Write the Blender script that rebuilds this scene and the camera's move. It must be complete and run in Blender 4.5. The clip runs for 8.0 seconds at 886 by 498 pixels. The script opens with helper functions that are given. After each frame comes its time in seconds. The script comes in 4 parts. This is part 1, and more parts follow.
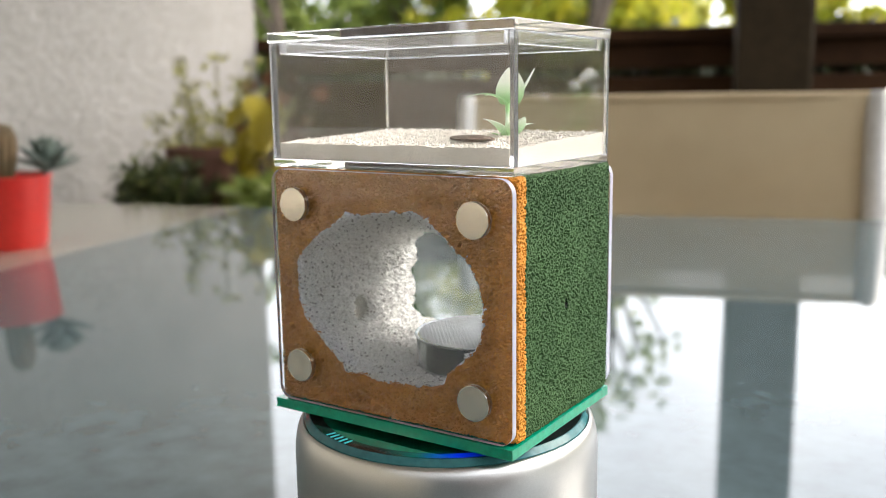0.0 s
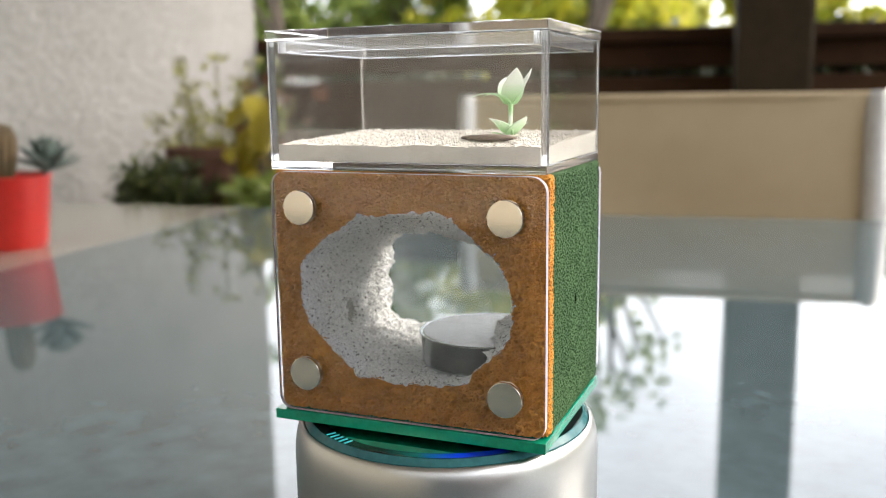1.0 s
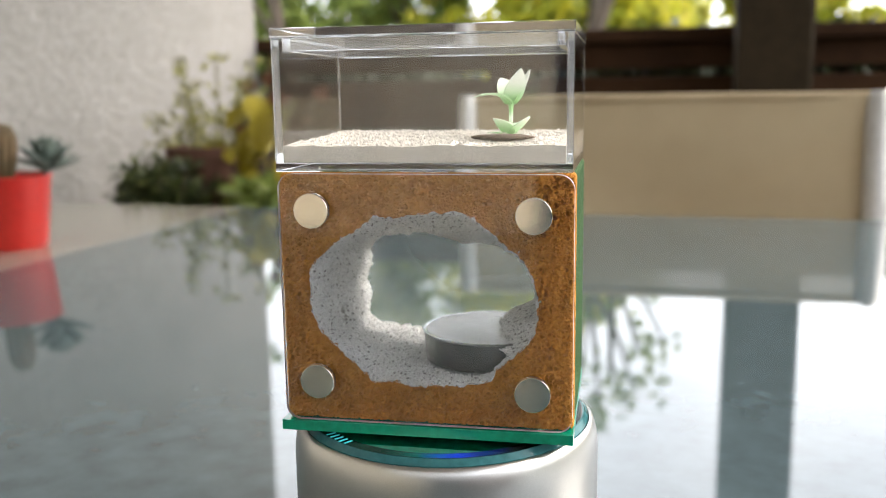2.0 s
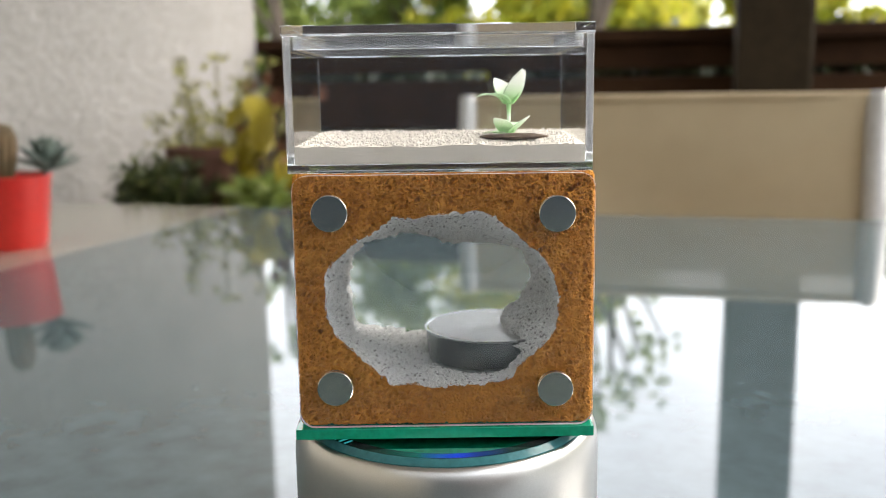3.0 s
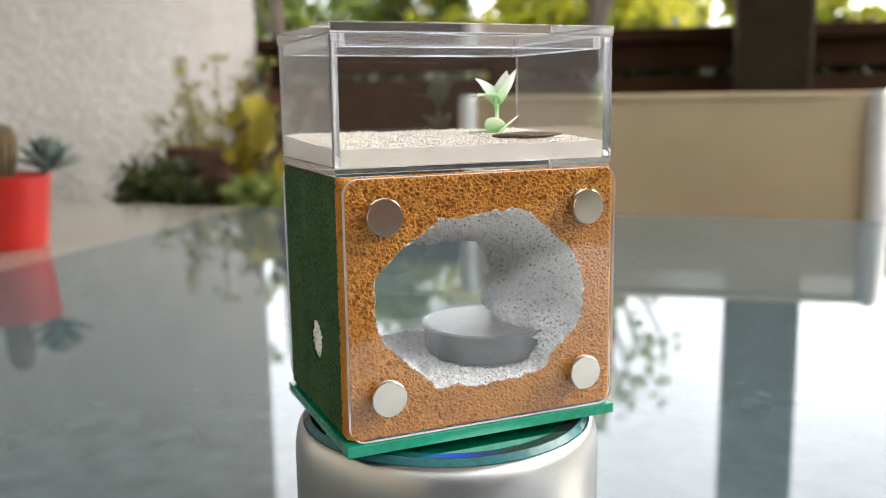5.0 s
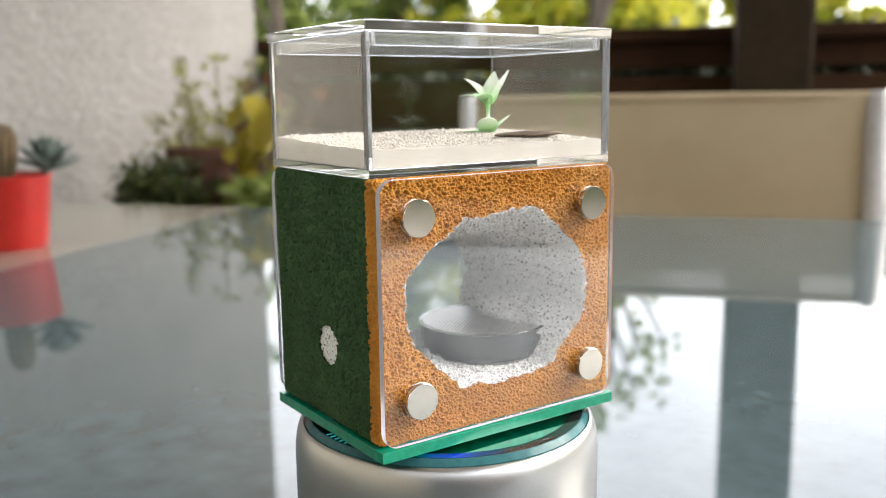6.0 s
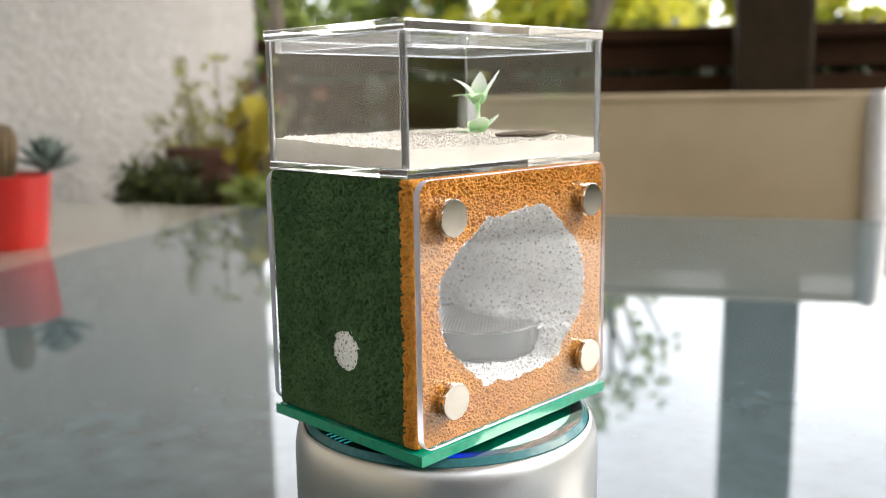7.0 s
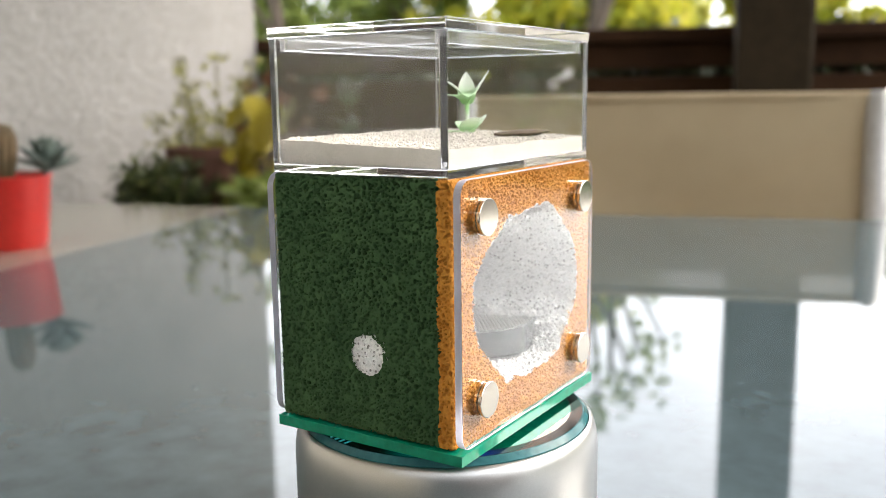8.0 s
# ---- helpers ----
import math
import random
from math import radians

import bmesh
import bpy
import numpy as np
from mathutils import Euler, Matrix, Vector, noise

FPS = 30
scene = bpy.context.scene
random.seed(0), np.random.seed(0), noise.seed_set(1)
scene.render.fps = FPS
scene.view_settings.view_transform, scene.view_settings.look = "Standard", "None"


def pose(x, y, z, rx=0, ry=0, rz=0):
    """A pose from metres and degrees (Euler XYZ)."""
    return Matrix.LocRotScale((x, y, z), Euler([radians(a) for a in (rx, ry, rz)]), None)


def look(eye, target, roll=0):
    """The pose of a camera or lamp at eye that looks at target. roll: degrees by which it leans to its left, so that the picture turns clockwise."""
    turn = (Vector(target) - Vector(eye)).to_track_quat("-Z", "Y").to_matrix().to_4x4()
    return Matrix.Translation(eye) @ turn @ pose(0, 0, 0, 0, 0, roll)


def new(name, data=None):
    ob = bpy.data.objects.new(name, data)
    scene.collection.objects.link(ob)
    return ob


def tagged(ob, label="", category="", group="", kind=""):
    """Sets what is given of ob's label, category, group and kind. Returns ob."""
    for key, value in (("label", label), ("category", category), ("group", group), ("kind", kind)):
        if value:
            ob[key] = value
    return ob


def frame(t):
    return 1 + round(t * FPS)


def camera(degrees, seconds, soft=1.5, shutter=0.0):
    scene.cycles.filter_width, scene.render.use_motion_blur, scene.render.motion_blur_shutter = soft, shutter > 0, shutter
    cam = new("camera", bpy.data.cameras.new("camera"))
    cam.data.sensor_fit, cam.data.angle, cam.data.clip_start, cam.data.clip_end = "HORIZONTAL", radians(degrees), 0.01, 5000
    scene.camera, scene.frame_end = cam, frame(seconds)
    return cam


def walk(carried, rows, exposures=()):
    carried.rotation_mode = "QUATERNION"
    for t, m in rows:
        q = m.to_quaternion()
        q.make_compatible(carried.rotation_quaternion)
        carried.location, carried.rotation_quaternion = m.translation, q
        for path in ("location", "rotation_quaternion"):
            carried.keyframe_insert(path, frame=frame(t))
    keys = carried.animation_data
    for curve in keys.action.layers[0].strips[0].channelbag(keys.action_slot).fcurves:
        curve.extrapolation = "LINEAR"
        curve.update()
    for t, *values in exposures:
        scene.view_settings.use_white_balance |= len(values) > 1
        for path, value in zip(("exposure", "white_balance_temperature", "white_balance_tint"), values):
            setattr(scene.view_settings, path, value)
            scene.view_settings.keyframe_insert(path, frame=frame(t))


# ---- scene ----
from mathutils.kdtree import KDTree

# ---- plan: the nest turns about the z axis at x = y = 0; table top at TZ ----
TZ = 0.735                  # table top
BZ = TZ + 0.0514            # top of the green base plate
EYE = (0.0, -0.2762, BZ + 0.0936)
HA = -15.0                  # the house and table are turned by this against the camera


def house(u, v, z=0.0, turn=0.0):
    """A pose in the axes of the house: u along the table's far edge, v away from the camera."""
    return pose(0, 0, 0, 0, 0, HA) @ pose(u, v, z, 0, 0, turn)


# ---- camera ----
CAM_POSE = pose(*EYE, 90 - 9.749, 0, 0.071) @ pose(0, 0, 0, 0, 0, -0.76)
cam = camera(52.38, 8.0, soft=0.8)
cam.data.dof.use_dof = True
cam.data.dof.focus_distance = 0.245
cam.data.dof.aperture_fstop = 12.8
scene.cycles.max_bounces, scene.cycles.transmission_bounces, scene.cycles.glossy_bounces = 24, 24, 10
walk(cam, [(0.0, CAM_POSE), (8.0, CAM_POSE)], exposures=[(0.0, 2.2, 6600, 11), (8.0, 2.2, 6600, 11)])

# ---- world and sun: bright overcast ----
world = bpy.data.worlds.new("sky")
scene.world = world
world.use_nodes = True
wt = world.node_tree
sky = wt.nodes.new("ShaderNodeTexSky")
sky.sky_type = "NISHITA"
sky.sun_disc = False
sky.sun_elevation = radians(38)
sky.sun_rotation = radians(76)
sky.air_density, sky.dust_density, sky.ozone_density = 1.0, 4.0, 1.0
back = next(n for n in wt.nodes if n.type == "BACKGROUND")
cloud_at = wt.nodes.new("ShaderNodeTexCoord")
cloud = wt.nodes.new("ShaderNodeTexNoise")
cloud.inputs["Scale"].default_value, cloud.inputs["Detail"].default_value = 3.0, 4.0
wt.links.new(cloud_at.outputs["Generated"], cloud.inputs["Vector"])
shade = wt.nodes.new("ShaderNodeValToRGB")
shade.color_ramp.elements[0].position, shade.color_ramp.elements[0].color = 0.3, (0.74, 0.76, 0.80, 1)
shade.color_ramp.elements[1].position, shade.color_ramp.elements[1].color = 0.7, (1.0, 1.0, 1.0, 1)
wt.links.new(cloud.outputs[0], shade.inputs[0])
bright = wt.nodes.new("ShaderNodeVectorMath")
bright.operation = "SCALE"
bright.inputs["Scale"].default_value = 9.0
wt.links.new(shade.outputs[0], bright.inputs[0])
cover = wt.nodes.new("ShaderNodeMix")
cover.data_type = "RGBA"
cover.inputs[0].default_value = 0.75      # cloud cover
wt.links.new(sky.outputs[0], cover.inputs[6])
wt.links.new(bright.outputs[0], cover.inputs[7])
wt.links.new(cover.outputs[2], back.inputs["Color"])
back.inputs["Strength"].default_value = 0.13
sun_data = bpy.data.lights.new("sun", "SUN")
sun_data.energy, sun_data.angle, sun_data.color = 1.0, radians(35), (1.0, 0.96, 0.9)
sun = new("sun", sun_data)
sun.matrix_world = look((6, 1.5, 5.3), (0, 0, 0.5))


# ---- materials ----
def nodes_of(name):
    m = bpy.data.materials.new(name)
    m.use_nodes = True
    t = m.node_tree
    return m, t, next(n for n in t.nodes if n.type == "BSDF_PRINCIPLED")


def noise_node(t, scale, detail=3.0, rough=0.55):
    co = t.nodes.new("ShaderNodeTexCoord")
    n = t.nodes.new("ShaderNodeTexNoise")
    n.inputs["Scale"].default_value, n.inputs["Detail"].default_value, n.inputs["Roughness"].default_value = scale, detail, rough
    t.links.new(co.outputs["Object"], n.inputs["Vector"])
    return n


def ramp_node(t, source, stops):
    r = t.nodes.new("ShaderNodeValToRGB")
    e = r.color_ramp.elements
    while len(e) < len(stops):
        e.new(0.5)
    for el, (at, c) in zip(e, stops):
        el.position, el.color = at, (*c, 1)
    t.links.new(source, r.inputs[0])
    return r


def mix_node(t, factor, a, b, blend="MIX"):
    m = t.nodes.new("ShaderNodeMix")
    m.data_type, m.blend_type = "RGBA", blend
    for socket, value in ((m.inputs[0], factor), (m.inputs[6], a), (m.inputs[7], b)):
        if isinstance(value, bpy.types.NodeSocket):
            t.links.new(value, socket)
        elif isinstance(value, tuple):
            socket.default_value = (*value, 1)
        else:
            socket.default_value = value
    return m.outputs[2]


def surf(name, a, b, scale, rough=0.6, metal=0.0, bump=0.0, fine=None, island=0.0, rough_var=0.08, random_ob=0.0, spec=0.5, bump_scale=None):
    """A surface between two colours, mottled at a coarse and a fine scale, with a fine relief."""
    m, t, p = nodes_of(name)
    big = noise_node(t, scale)
    small = noise_node(t, fine or scale * 9, 4)
    c = ramp_node(t, big.outputs[0], [(0.3, a), (0.7, b)]).outputs[0]
    dim = ramp_node(t, small.outputs[0], [(0.25, (0.78, 0.78, 0.78)), (0.75, (1.18, 1.18, 1.18))]).outputs[0]
    c = mix_node(t, 1.0, c, dim, "MULTIPLY")
    for use, amount, kind, out in ((island, island, "ShaderNodeNewGeometry", "Random Per Island"), (random_ob, random_ob, "ShaderNodeObjectInfo", "Random")):
        if use:
            g = t.nodes.new(kind)
            v = ramp_node(t, g.outputs[out], [(0.0, (1 - amount,) * 3), (1.0, (1 + amount,) * 3)]).outputs[0]
            c = mix_node(t, 1.0, c, v, "MULTIPLY")
    t.links.new(c, p.inputs["Base Color"])
    r = t.nodes.new("ShaderNodeMapRange")
    r.inputs[3].default_value, r.inputs[4].default_value = max(0.0, rough - rough_var), min(1.0, rough + rough_var)
    t.links.new(small.outputs[0], r.inputs[0])
    t.links.new(r.outputs[0], p.inputs["Roughness"])
    p.inputs["Metallic"].default_value = metal
    p.inputs["Specular IOR Level"].default_value = spec
    if bump:
        bn = t.nodes.new("ShaderNodeBump")
        bn.inputs["Strength"].default_value = 1.0
        bn.inputs["Distance"].default_value = bump
        source = noise_node(t, bump_scale, 4) if bump_scale else small
        t.links.new(source.outputs[0], bn.inputs["Height"])
        t.links.new(bn.outputs[0], p.inputs["Normal"])
    return m


def clear(name, colour=(0.97, 0.985, 0.99), rough=0.0, ior=1.49):
    m, t, p = nodes_of(name)
    p.inputs["Base Color"].default_value = (*colour, 1)
    p.inputs["Transmission Weight"].default_value = 1.0
    p.inputs["IOR"].default_value = ior
    n = noise_node(t, 60, 3)
    r = t.nodes.new("ShaderNodeMapRange")
    r.inputs[3].default_value, r.inputs[4].default_value = rough, rough + 0.015
    t.links.new(n.outputs[0], r.inputs[0])
    t.links.new(r.outputs[0], p.inputs["Roughness"])
    return m


def leafy(name, a, b, tip=None, transmit=0.25):
    """Leaves: two greens varied leaf by leaf, with some light passing through."""
    m, t, p = nodes_of(name)
    g = t.nodes.new("ShaderNodeNewGeometry")
    stops = [(0.0, a), (0.75, b)] + ([(1.0, tip)] if tip else [])
    c = ramp_node(t, g.outputs["Random Per Island"], stops).outputs[0]
    n = noise_node(t, 30, 3)
    c = mix_node(t, 1.0, c, ramp_node(t, n.outputs[0], [(0.3, (0.75,) * 3), (0.7, (1.2,) * 3)]).outputs[0], "MULTIPLY")
    t.links.new(c, p.inputs["Base Color"])
    p.inputs["Roughness"].default_value = 0.5
    tr = t.nodes.new("ShaderNodeBsdfTranslucent")
    t.links.new(c, tr.inputs[0])
    mx = t.nodes.new("ShaderNodeMixShader")
    mx.inputs[0].default_value = transmit
    out = next(n for n in t.nodes if n.type == "OUTPUT_MATERIAL")
    t.links.new(p.outputs[0], mx.inputs[1])
    t.links.new(tr.outputs[0], mx.inputs[2])
    t.links.new(mx.outputs[0], out.inputs[0])
    return m


def glow(name, colour, strength):
    m, t, p = nodes_of(name)
    p.inputs["Base Color"].default_value = (*colour, 1)
    p.inputs["Emission Color"].default_value = (*colour, 1)
    p.inputs["Emission Strength"].default_value = strength
    return m


ACRYLIC = clear("clear_acrylic")
GREEN_ACRYLIC = surf("green_acrylic", (0.0, 0.195, 0.105), (0.0, 0.235, 0.13), 30, 0.16, fine=400, rough_var=0.05)
ORANGE = surf("orange_plaster_paint", (0.475, 0.187, 0.02), (0.565, 0.248, 0.033), 70, 0.7, bump=0.00028, fine=1500, spec=0.25)
GREEN = surf("green_plaster_paint", (0.034, 0.075, 0.028), (0.052, 0.106, 0.04), 70, 0.75, bump=0.00018, fine=1500, spec=0.15)


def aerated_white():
    """White aerated plaster; small grey spots put into the colour stand for its pores."""
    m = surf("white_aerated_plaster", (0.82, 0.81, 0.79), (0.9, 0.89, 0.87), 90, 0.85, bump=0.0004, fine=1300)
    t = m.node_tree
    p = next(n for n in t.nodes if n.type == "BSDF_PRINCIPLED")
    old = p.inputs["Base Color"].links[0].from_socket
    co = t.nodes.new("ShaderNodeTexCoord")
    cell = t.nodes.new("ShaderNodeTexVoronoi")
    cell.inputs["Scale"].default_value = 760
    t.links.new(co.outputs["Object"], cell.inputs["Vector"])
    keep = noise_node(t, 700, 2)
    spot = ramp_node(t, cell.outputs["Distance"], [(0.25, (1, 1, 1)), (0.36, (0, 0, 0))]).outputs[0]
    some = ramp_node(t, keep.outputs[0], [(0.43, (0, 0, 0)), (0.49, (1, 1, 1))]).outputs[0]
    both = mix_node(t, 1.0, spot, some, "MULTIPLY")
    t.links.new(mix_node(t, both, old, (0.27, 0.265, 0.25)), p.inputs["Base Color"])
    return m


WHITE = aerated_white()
DRILLED = surf("smooth_grey_plaster", (0.36, 0.355, 0.32), (0.44, 0.43, 0.39), 120, 0.8, bump=0.0001, fine=900)
NICKEL = surf("nickel_plating", (0.62, 0.57, 0.49), (0.69, 0.64, 0.55), 200, 0.11, metal=1.0, fine=2500, rough_var=0.03)
SATIN = surf("satin_silver_lacquer", (0.45, 0.45, 0.435), (0.5, 0.5, 0.485), 60, 0.32, metal=1.0, fine=4200, bump=0.00003, rough_var=0.06)
MIRROR = surf("mirror_silver", (0.75, 0.8, 0.8), (0.8, 0.84, 0.84), 20, 0.03, metal=1.0, fine=300, rough_var=0.02)
TEAL_GLASS = surf("teal_glass_edge", (0.028, 0.11, 0.12), (0.038, 0.135, 0.145), 60, 0.12, fine=500, rough_var=0.05, spec=0.15)
BLACK_RING = surf("black_printed_ring", (0.008, 0.009, 0.01), (0.014, 0.015, 0.016), 80, 0.1, fine=700, rough_var=0.05)
SAND = surf("pale_fine_sand", (0.54, 0.50, 0.44), (0.60, 0.56, 0.50), 150, 0.9, bump=0.00003, fine=3000)
GRAINS = surf("sand_grains", (0.55, 0.51, 0.46), (0.74, 0.70, 0.65), 400, 0.85, bump=0.00005, fine=3000, island=0.22)
BARK_CHIP = surf("dark_wood_chip", (0.07, 0.045, 0.03), (0.17, 0.12, 0.085), 260, 0.7, bump=0.0002, fine=1500)
MESH_STEEL = surf("woven_steel", (0.6, 0.59, 0.57), (0.74, 0.73, 0.71), 300, 0.42, metal=1.0, fine=3000)
DISH_WHITE = surf("milky_plastic", (0.58, 0.60, 0.60), (0.64, 0.66, 0.66), 20, 0.1, fine=90)
next(n for n in DISH_WHITE.node_tree.nodes if n.type == "BSDF_PRINCIPLED").inputs["Transmission Weight"].default_value = 0.9
TABLE_GLASS = surf("tinted_table_glass", (0.064, 0.09, 0.098), (0.07, 0.097, 0.106), 4, 0.018, fine=60, rough_var=0.006, spec=0.66)
LAMINATE = surf("beige_laminate", (0.19, 0.178, 0.148), (0.22, 0.207, 0.172), 5, 0.14, fine=90, spec=0.45)
TABLE_METAL = surf("grey_lacquered_metal", (0.16, 0.16, 0.16), (0.2, 0.2, 0.2), 12, 0.45, fine=200)
PLASTER = surf("rough_cast_plaster", (0.235, 0.224, 0.207), (0.275, 0.262, 0.244), 6, 0.9, bump=0.009, fine=75, bump_scale=75)
DARK_WOOD = surf("dark_stained_wood", (0.026, 0.0125, 0.006), (0.046, 0.023, 0.011), 6, 0.85, bump=0.001, fine=70, spec=0.12)
POST_WOOD = surf("brown_stained_post", (0.020, 0.0145, 0.008), (0.031, 0.022, 0.012), 5, 0.85, bump=0.001, fine=60, spec=0.12)
# Colours of unseen added walls, picked for their reflections in magnets and panes.
CREAM = surf("cream_filler", (0.62, 0.57, 0.475), (0.68, 0.63, 0.535), 4, 0.8, bump=0.002, fine=60)
SLATE_FILLER = surf("slate_blue_filler", (0.022, 0.036, 0.052), (0.032, 0.05, 0.072), 5, 0.7, bump=0.001, fine=60, spec=0.2)
BROWN_FILLER = surf("brown_filler", (0.055, 0.032, 0.022), (0.085, 0.05, 0.035), 5, 0.8, bump=0.001, fine=60, spec=0.15)
PAVING = surf("grey_paving", (0.095, 0.09, 0.078), (0.13, 0.123, 0.108), 3, 0.8, bump=0.002, fine=50)
LAWN = surf("lawn", (0.035, 0.07, 0.02), (0.07, 0.11, 0.03), 1.2, 0.9, bump=0.02, fine=30)
CEILING = surf("white_boarding", (0.62, 0.6, 0.57), (0.7, 0.68, 0.65), 3, 0.6, fine=40)
ALU = surf("pale_aluminium", (0.48, 0.47, 0.45), (0.55, 0.54, 0.52), 14, 0.4, metal=0.25, fine=200)
RED = surf("red_glazed_pot", (0.37, 0.013, 0.009), (0.43, 0.018, 0.012), 25, 0.35, fine=300)
SOIL = surf("potting_soil", (0.03, 0.02, 0.014), (0.07, 0.05, 0.035), 80, 0.95, bump=0.002, fine=400)
TERRACOTTA = surf("terracotta", (0.075, 0.03, 0.017), (0.12, 0.05, 0.028), 12, 0.8, bump=0.0008, fine=150)
CACTUS = surf("cactus_skin", (0.06, 0.05, 0.02), (0.13, 0.075, 0.03), 90, 0.7, bump=0.001, fine=700)
SUCCULENT = leafy("succulent_leaf", (0.05, 0.075, 0.06), (0.12, 0.155, 0.13), transmit=0.1)
TREE_LEAF = leafy("tree_leaf", (0.17, 0.22, 0.015), (0.42, 0.40, 0.03), (0.6, 0.52, 0.06), 0.55)
DARK_LEAF = leafy("dark_tree_leaf", (0.09, 0.14, 0.028), (0.23, 0.275, 0.06), None, 0.55)
HEDGE_LEAF = leafy("hedge_leaf", (0.012, 0.02, 0.006), (0.03, 0.045, 0.012), None, 0.2)
SHRUB_LEAF = leafy("shrub_leaf", (0.025, 0.035, 0.01), (0.065, 0.085, 0.02), (0.14, 0.15, 0.04), 0.3)
HERB_LEAF = leafy("herb_leaf", (0.16, 0.16, 0.045), (0.3, 0.29, 0.09), (0.4, 0.38, 0.12), 0.35)
HERB_STALK = surf("olive_stalk", (0.14, 0.13, 0.05), (0.2, 0.18, 0.08), 40, 0.7)
YELLOW_LEAF = leafy("yellow_leaf", (0.36, 0.29, 0.03), (0.5, 0.42, 0.045), (0.28, 0.33, 0.06), 0.35)
LIME_LEAF = leafy("lime_leaf", (0.09, 0.13, 0.025), (0.2, 0.25, 0.05), None, 0.35)
RUST_LEAF = leafy("rust_leaf", (0.14, 0.05, 0.02), (0.24, 0.1, 0.05), None, 0.3)
BARK = surf("bark", (0.05, 0.035, 0.025), (0.1, 0.075, 0.055), 10, 0.9, bump=0.004, fine=60)
CYAN_LED = glow("cyan_led", (0.05, 0.75, 0.8), 0.05)
DISH_WATER = surf("grey_wet_sponge", (0.035, 0.037, 0.037), (0.06, 0.063, 0.063), 200, 0.3, fine=1500)


def sling_material():
    """Woven mesh textile: real gaps let part of the light through."""
    m, t, p = nodes_of("beige_sling_textile")
    n = noise_node(t, 7, 3)
    c = ramp_node(t, n.outputs[0], [(0.3, (0.36, 0.28, 0.168)), (0.7, (0.42, 0.332, 0.205))]).outputs[0]
    t.links.new(c, p.inputs["Base Color"])
    p.inputs["Roughness"].default_value = 0.8
    clear_part = t.nodes.new("ShaderNodeBsdfTransparent")
    mx = t.nodes.new("ShaderNodeMixShader")
    mx.inputs[0].default_value = 0.07
    out = next(n for n in t.nodes if n.type == "OUTPUT_MATERIAL")
    t.links.new(p.outputs[0], mx.inputs[1])
    t.links.new(clear_part.outputs[0], mx.inputs[2])
    t.links.new(mx.outputs[0], out.inputs[0])
    return m


SLING = sling_material()


def moulded_leaf_material():
    """Moulded leaves: green at the base of each tier, whitish towards the tips."""
    m, t, p = nodes_of("pale_green_plastic_leaf")
    co = t.nodes.new("ShaderNodeTexCoord")
    split = t.nodes.new("ShaderNodeSeparateXYZ")
    t.links.new(co.outputs["Object"], split.inputs[0])
    rng = t.nodes.new("ShaderNodeMapRange")
    rng.inputs[1].default_value, rng.inputs[2].default_value = 0.080, 0.101
    t.links.new(split.outputs[2], rng.inputs[0])
    green, pale = (0.42, 0.70, 0.34), (0.88, 0.91, 0.85)
    c = ramp_node(t, rng.outputs[0], [(0.0, green), (0.08, green), (0.3, pale), (0.42, green), (0.54, green), (0.8, pale)]).outputs[0]
    t.links.new(c, p.inputs["Base Color"])
    p.inputs["Roughness"].default_value = 0.4
    tr = t.nodes.new("ShaderNodeBsdfTranslucent")
    t.links.new(c, tr.inputs[0])
    mx = t.nodes.new("ShaderNodeMixShader")
    mx.inputs[0].default_value = 0.4
    out = next(n for n in t.nodes if n.type == "OUTPUT_MATERIAL")
    t.links.new(p.outputs[0], mx.inputs[1])
    t.links.new(tr.outputs[0], mx.inputs[2])
    t.links.new(mx.outputs[0], out.inputs[0])
    return m


FAKE_PLANT = moulded_leaf_material()


def rim_lamp_material():
    """The lamp strip under the glass rim: its colour runs from teal to blue and dies away at both ends."""
    m, t, p = nodes_of("rim_lamp")
    co = t.nodes.new("ShaderNodeTexCoord")
    split = t.nodes.new("ShaderNodeSeparateXYZ")
    t.links.new(co.outputs["Object"], split.inputs[0])
    rng = t.nodes.new("ShaderNodeMapRange")
    rng.inputs[1].default_value, rng.inputs[2].default_value = -0.018, 0.018
    t.links.new(split.outputs[0], rng.inputs[0])
    c = ramp_node(t, rng.outputs[0], [(0.0, (0, 0, 0)), (0.28, (0.0, 0.12, 0.1)), (0.42, (0.0, 0.1, 0.5)), (0.58, (0.0, 0.03, 0.9)), (0.75, (0.0, 0.01, 0.25)), (1.0, (0, 0, 0))]).outputs[0]
    t.links.new(c, p.inputs["Emission Color"])
    p.inputs["Base Color"].default_value = (0.01, 0.012, 0.014, 1)
    p.inputs["Roughness"].default_value = 0.1
    p.inputs["Emission Strength"].default_value = 0.16
    return m


RIM_LAMP = rim_lamp_material()
SAWN, SAWN_T, SAWN_P = nodes_of("sawn_acrylic_edge")
SAWN_P.inputs["Base Color"].default_value = (0.72, 0.72, 0.86, 1)
SAWN_P.inputs["Transmission Weight"].default_value = 0.58
SAWN_P.inputs["Roughness"].default_value = 0.35
SAWN_P.inputs["IOR"].default_value = 1.49
LID_EDGE = clear("polished_lid_edge", (0.96, 0.97, 0.995), 0.01)
next(n for n in LID_EDGE.node_tree.nodes if n.type == "BSDF_PRINCIPLED").inputs["Transmission Weight"].default_value = 0.975
FROSTED, FROSTED_T, FROSTED_P = nodes_of("frosted_acrylic")
FROSTED_P.inputs["Base Color"].default_value = (0.95, 0.96, 0.98, 1)
FROSTED_P.inputs["Transmission Weight"].default_value = 0.97
FROSTED_P.inputs["Roughness"].default_value = 0.04
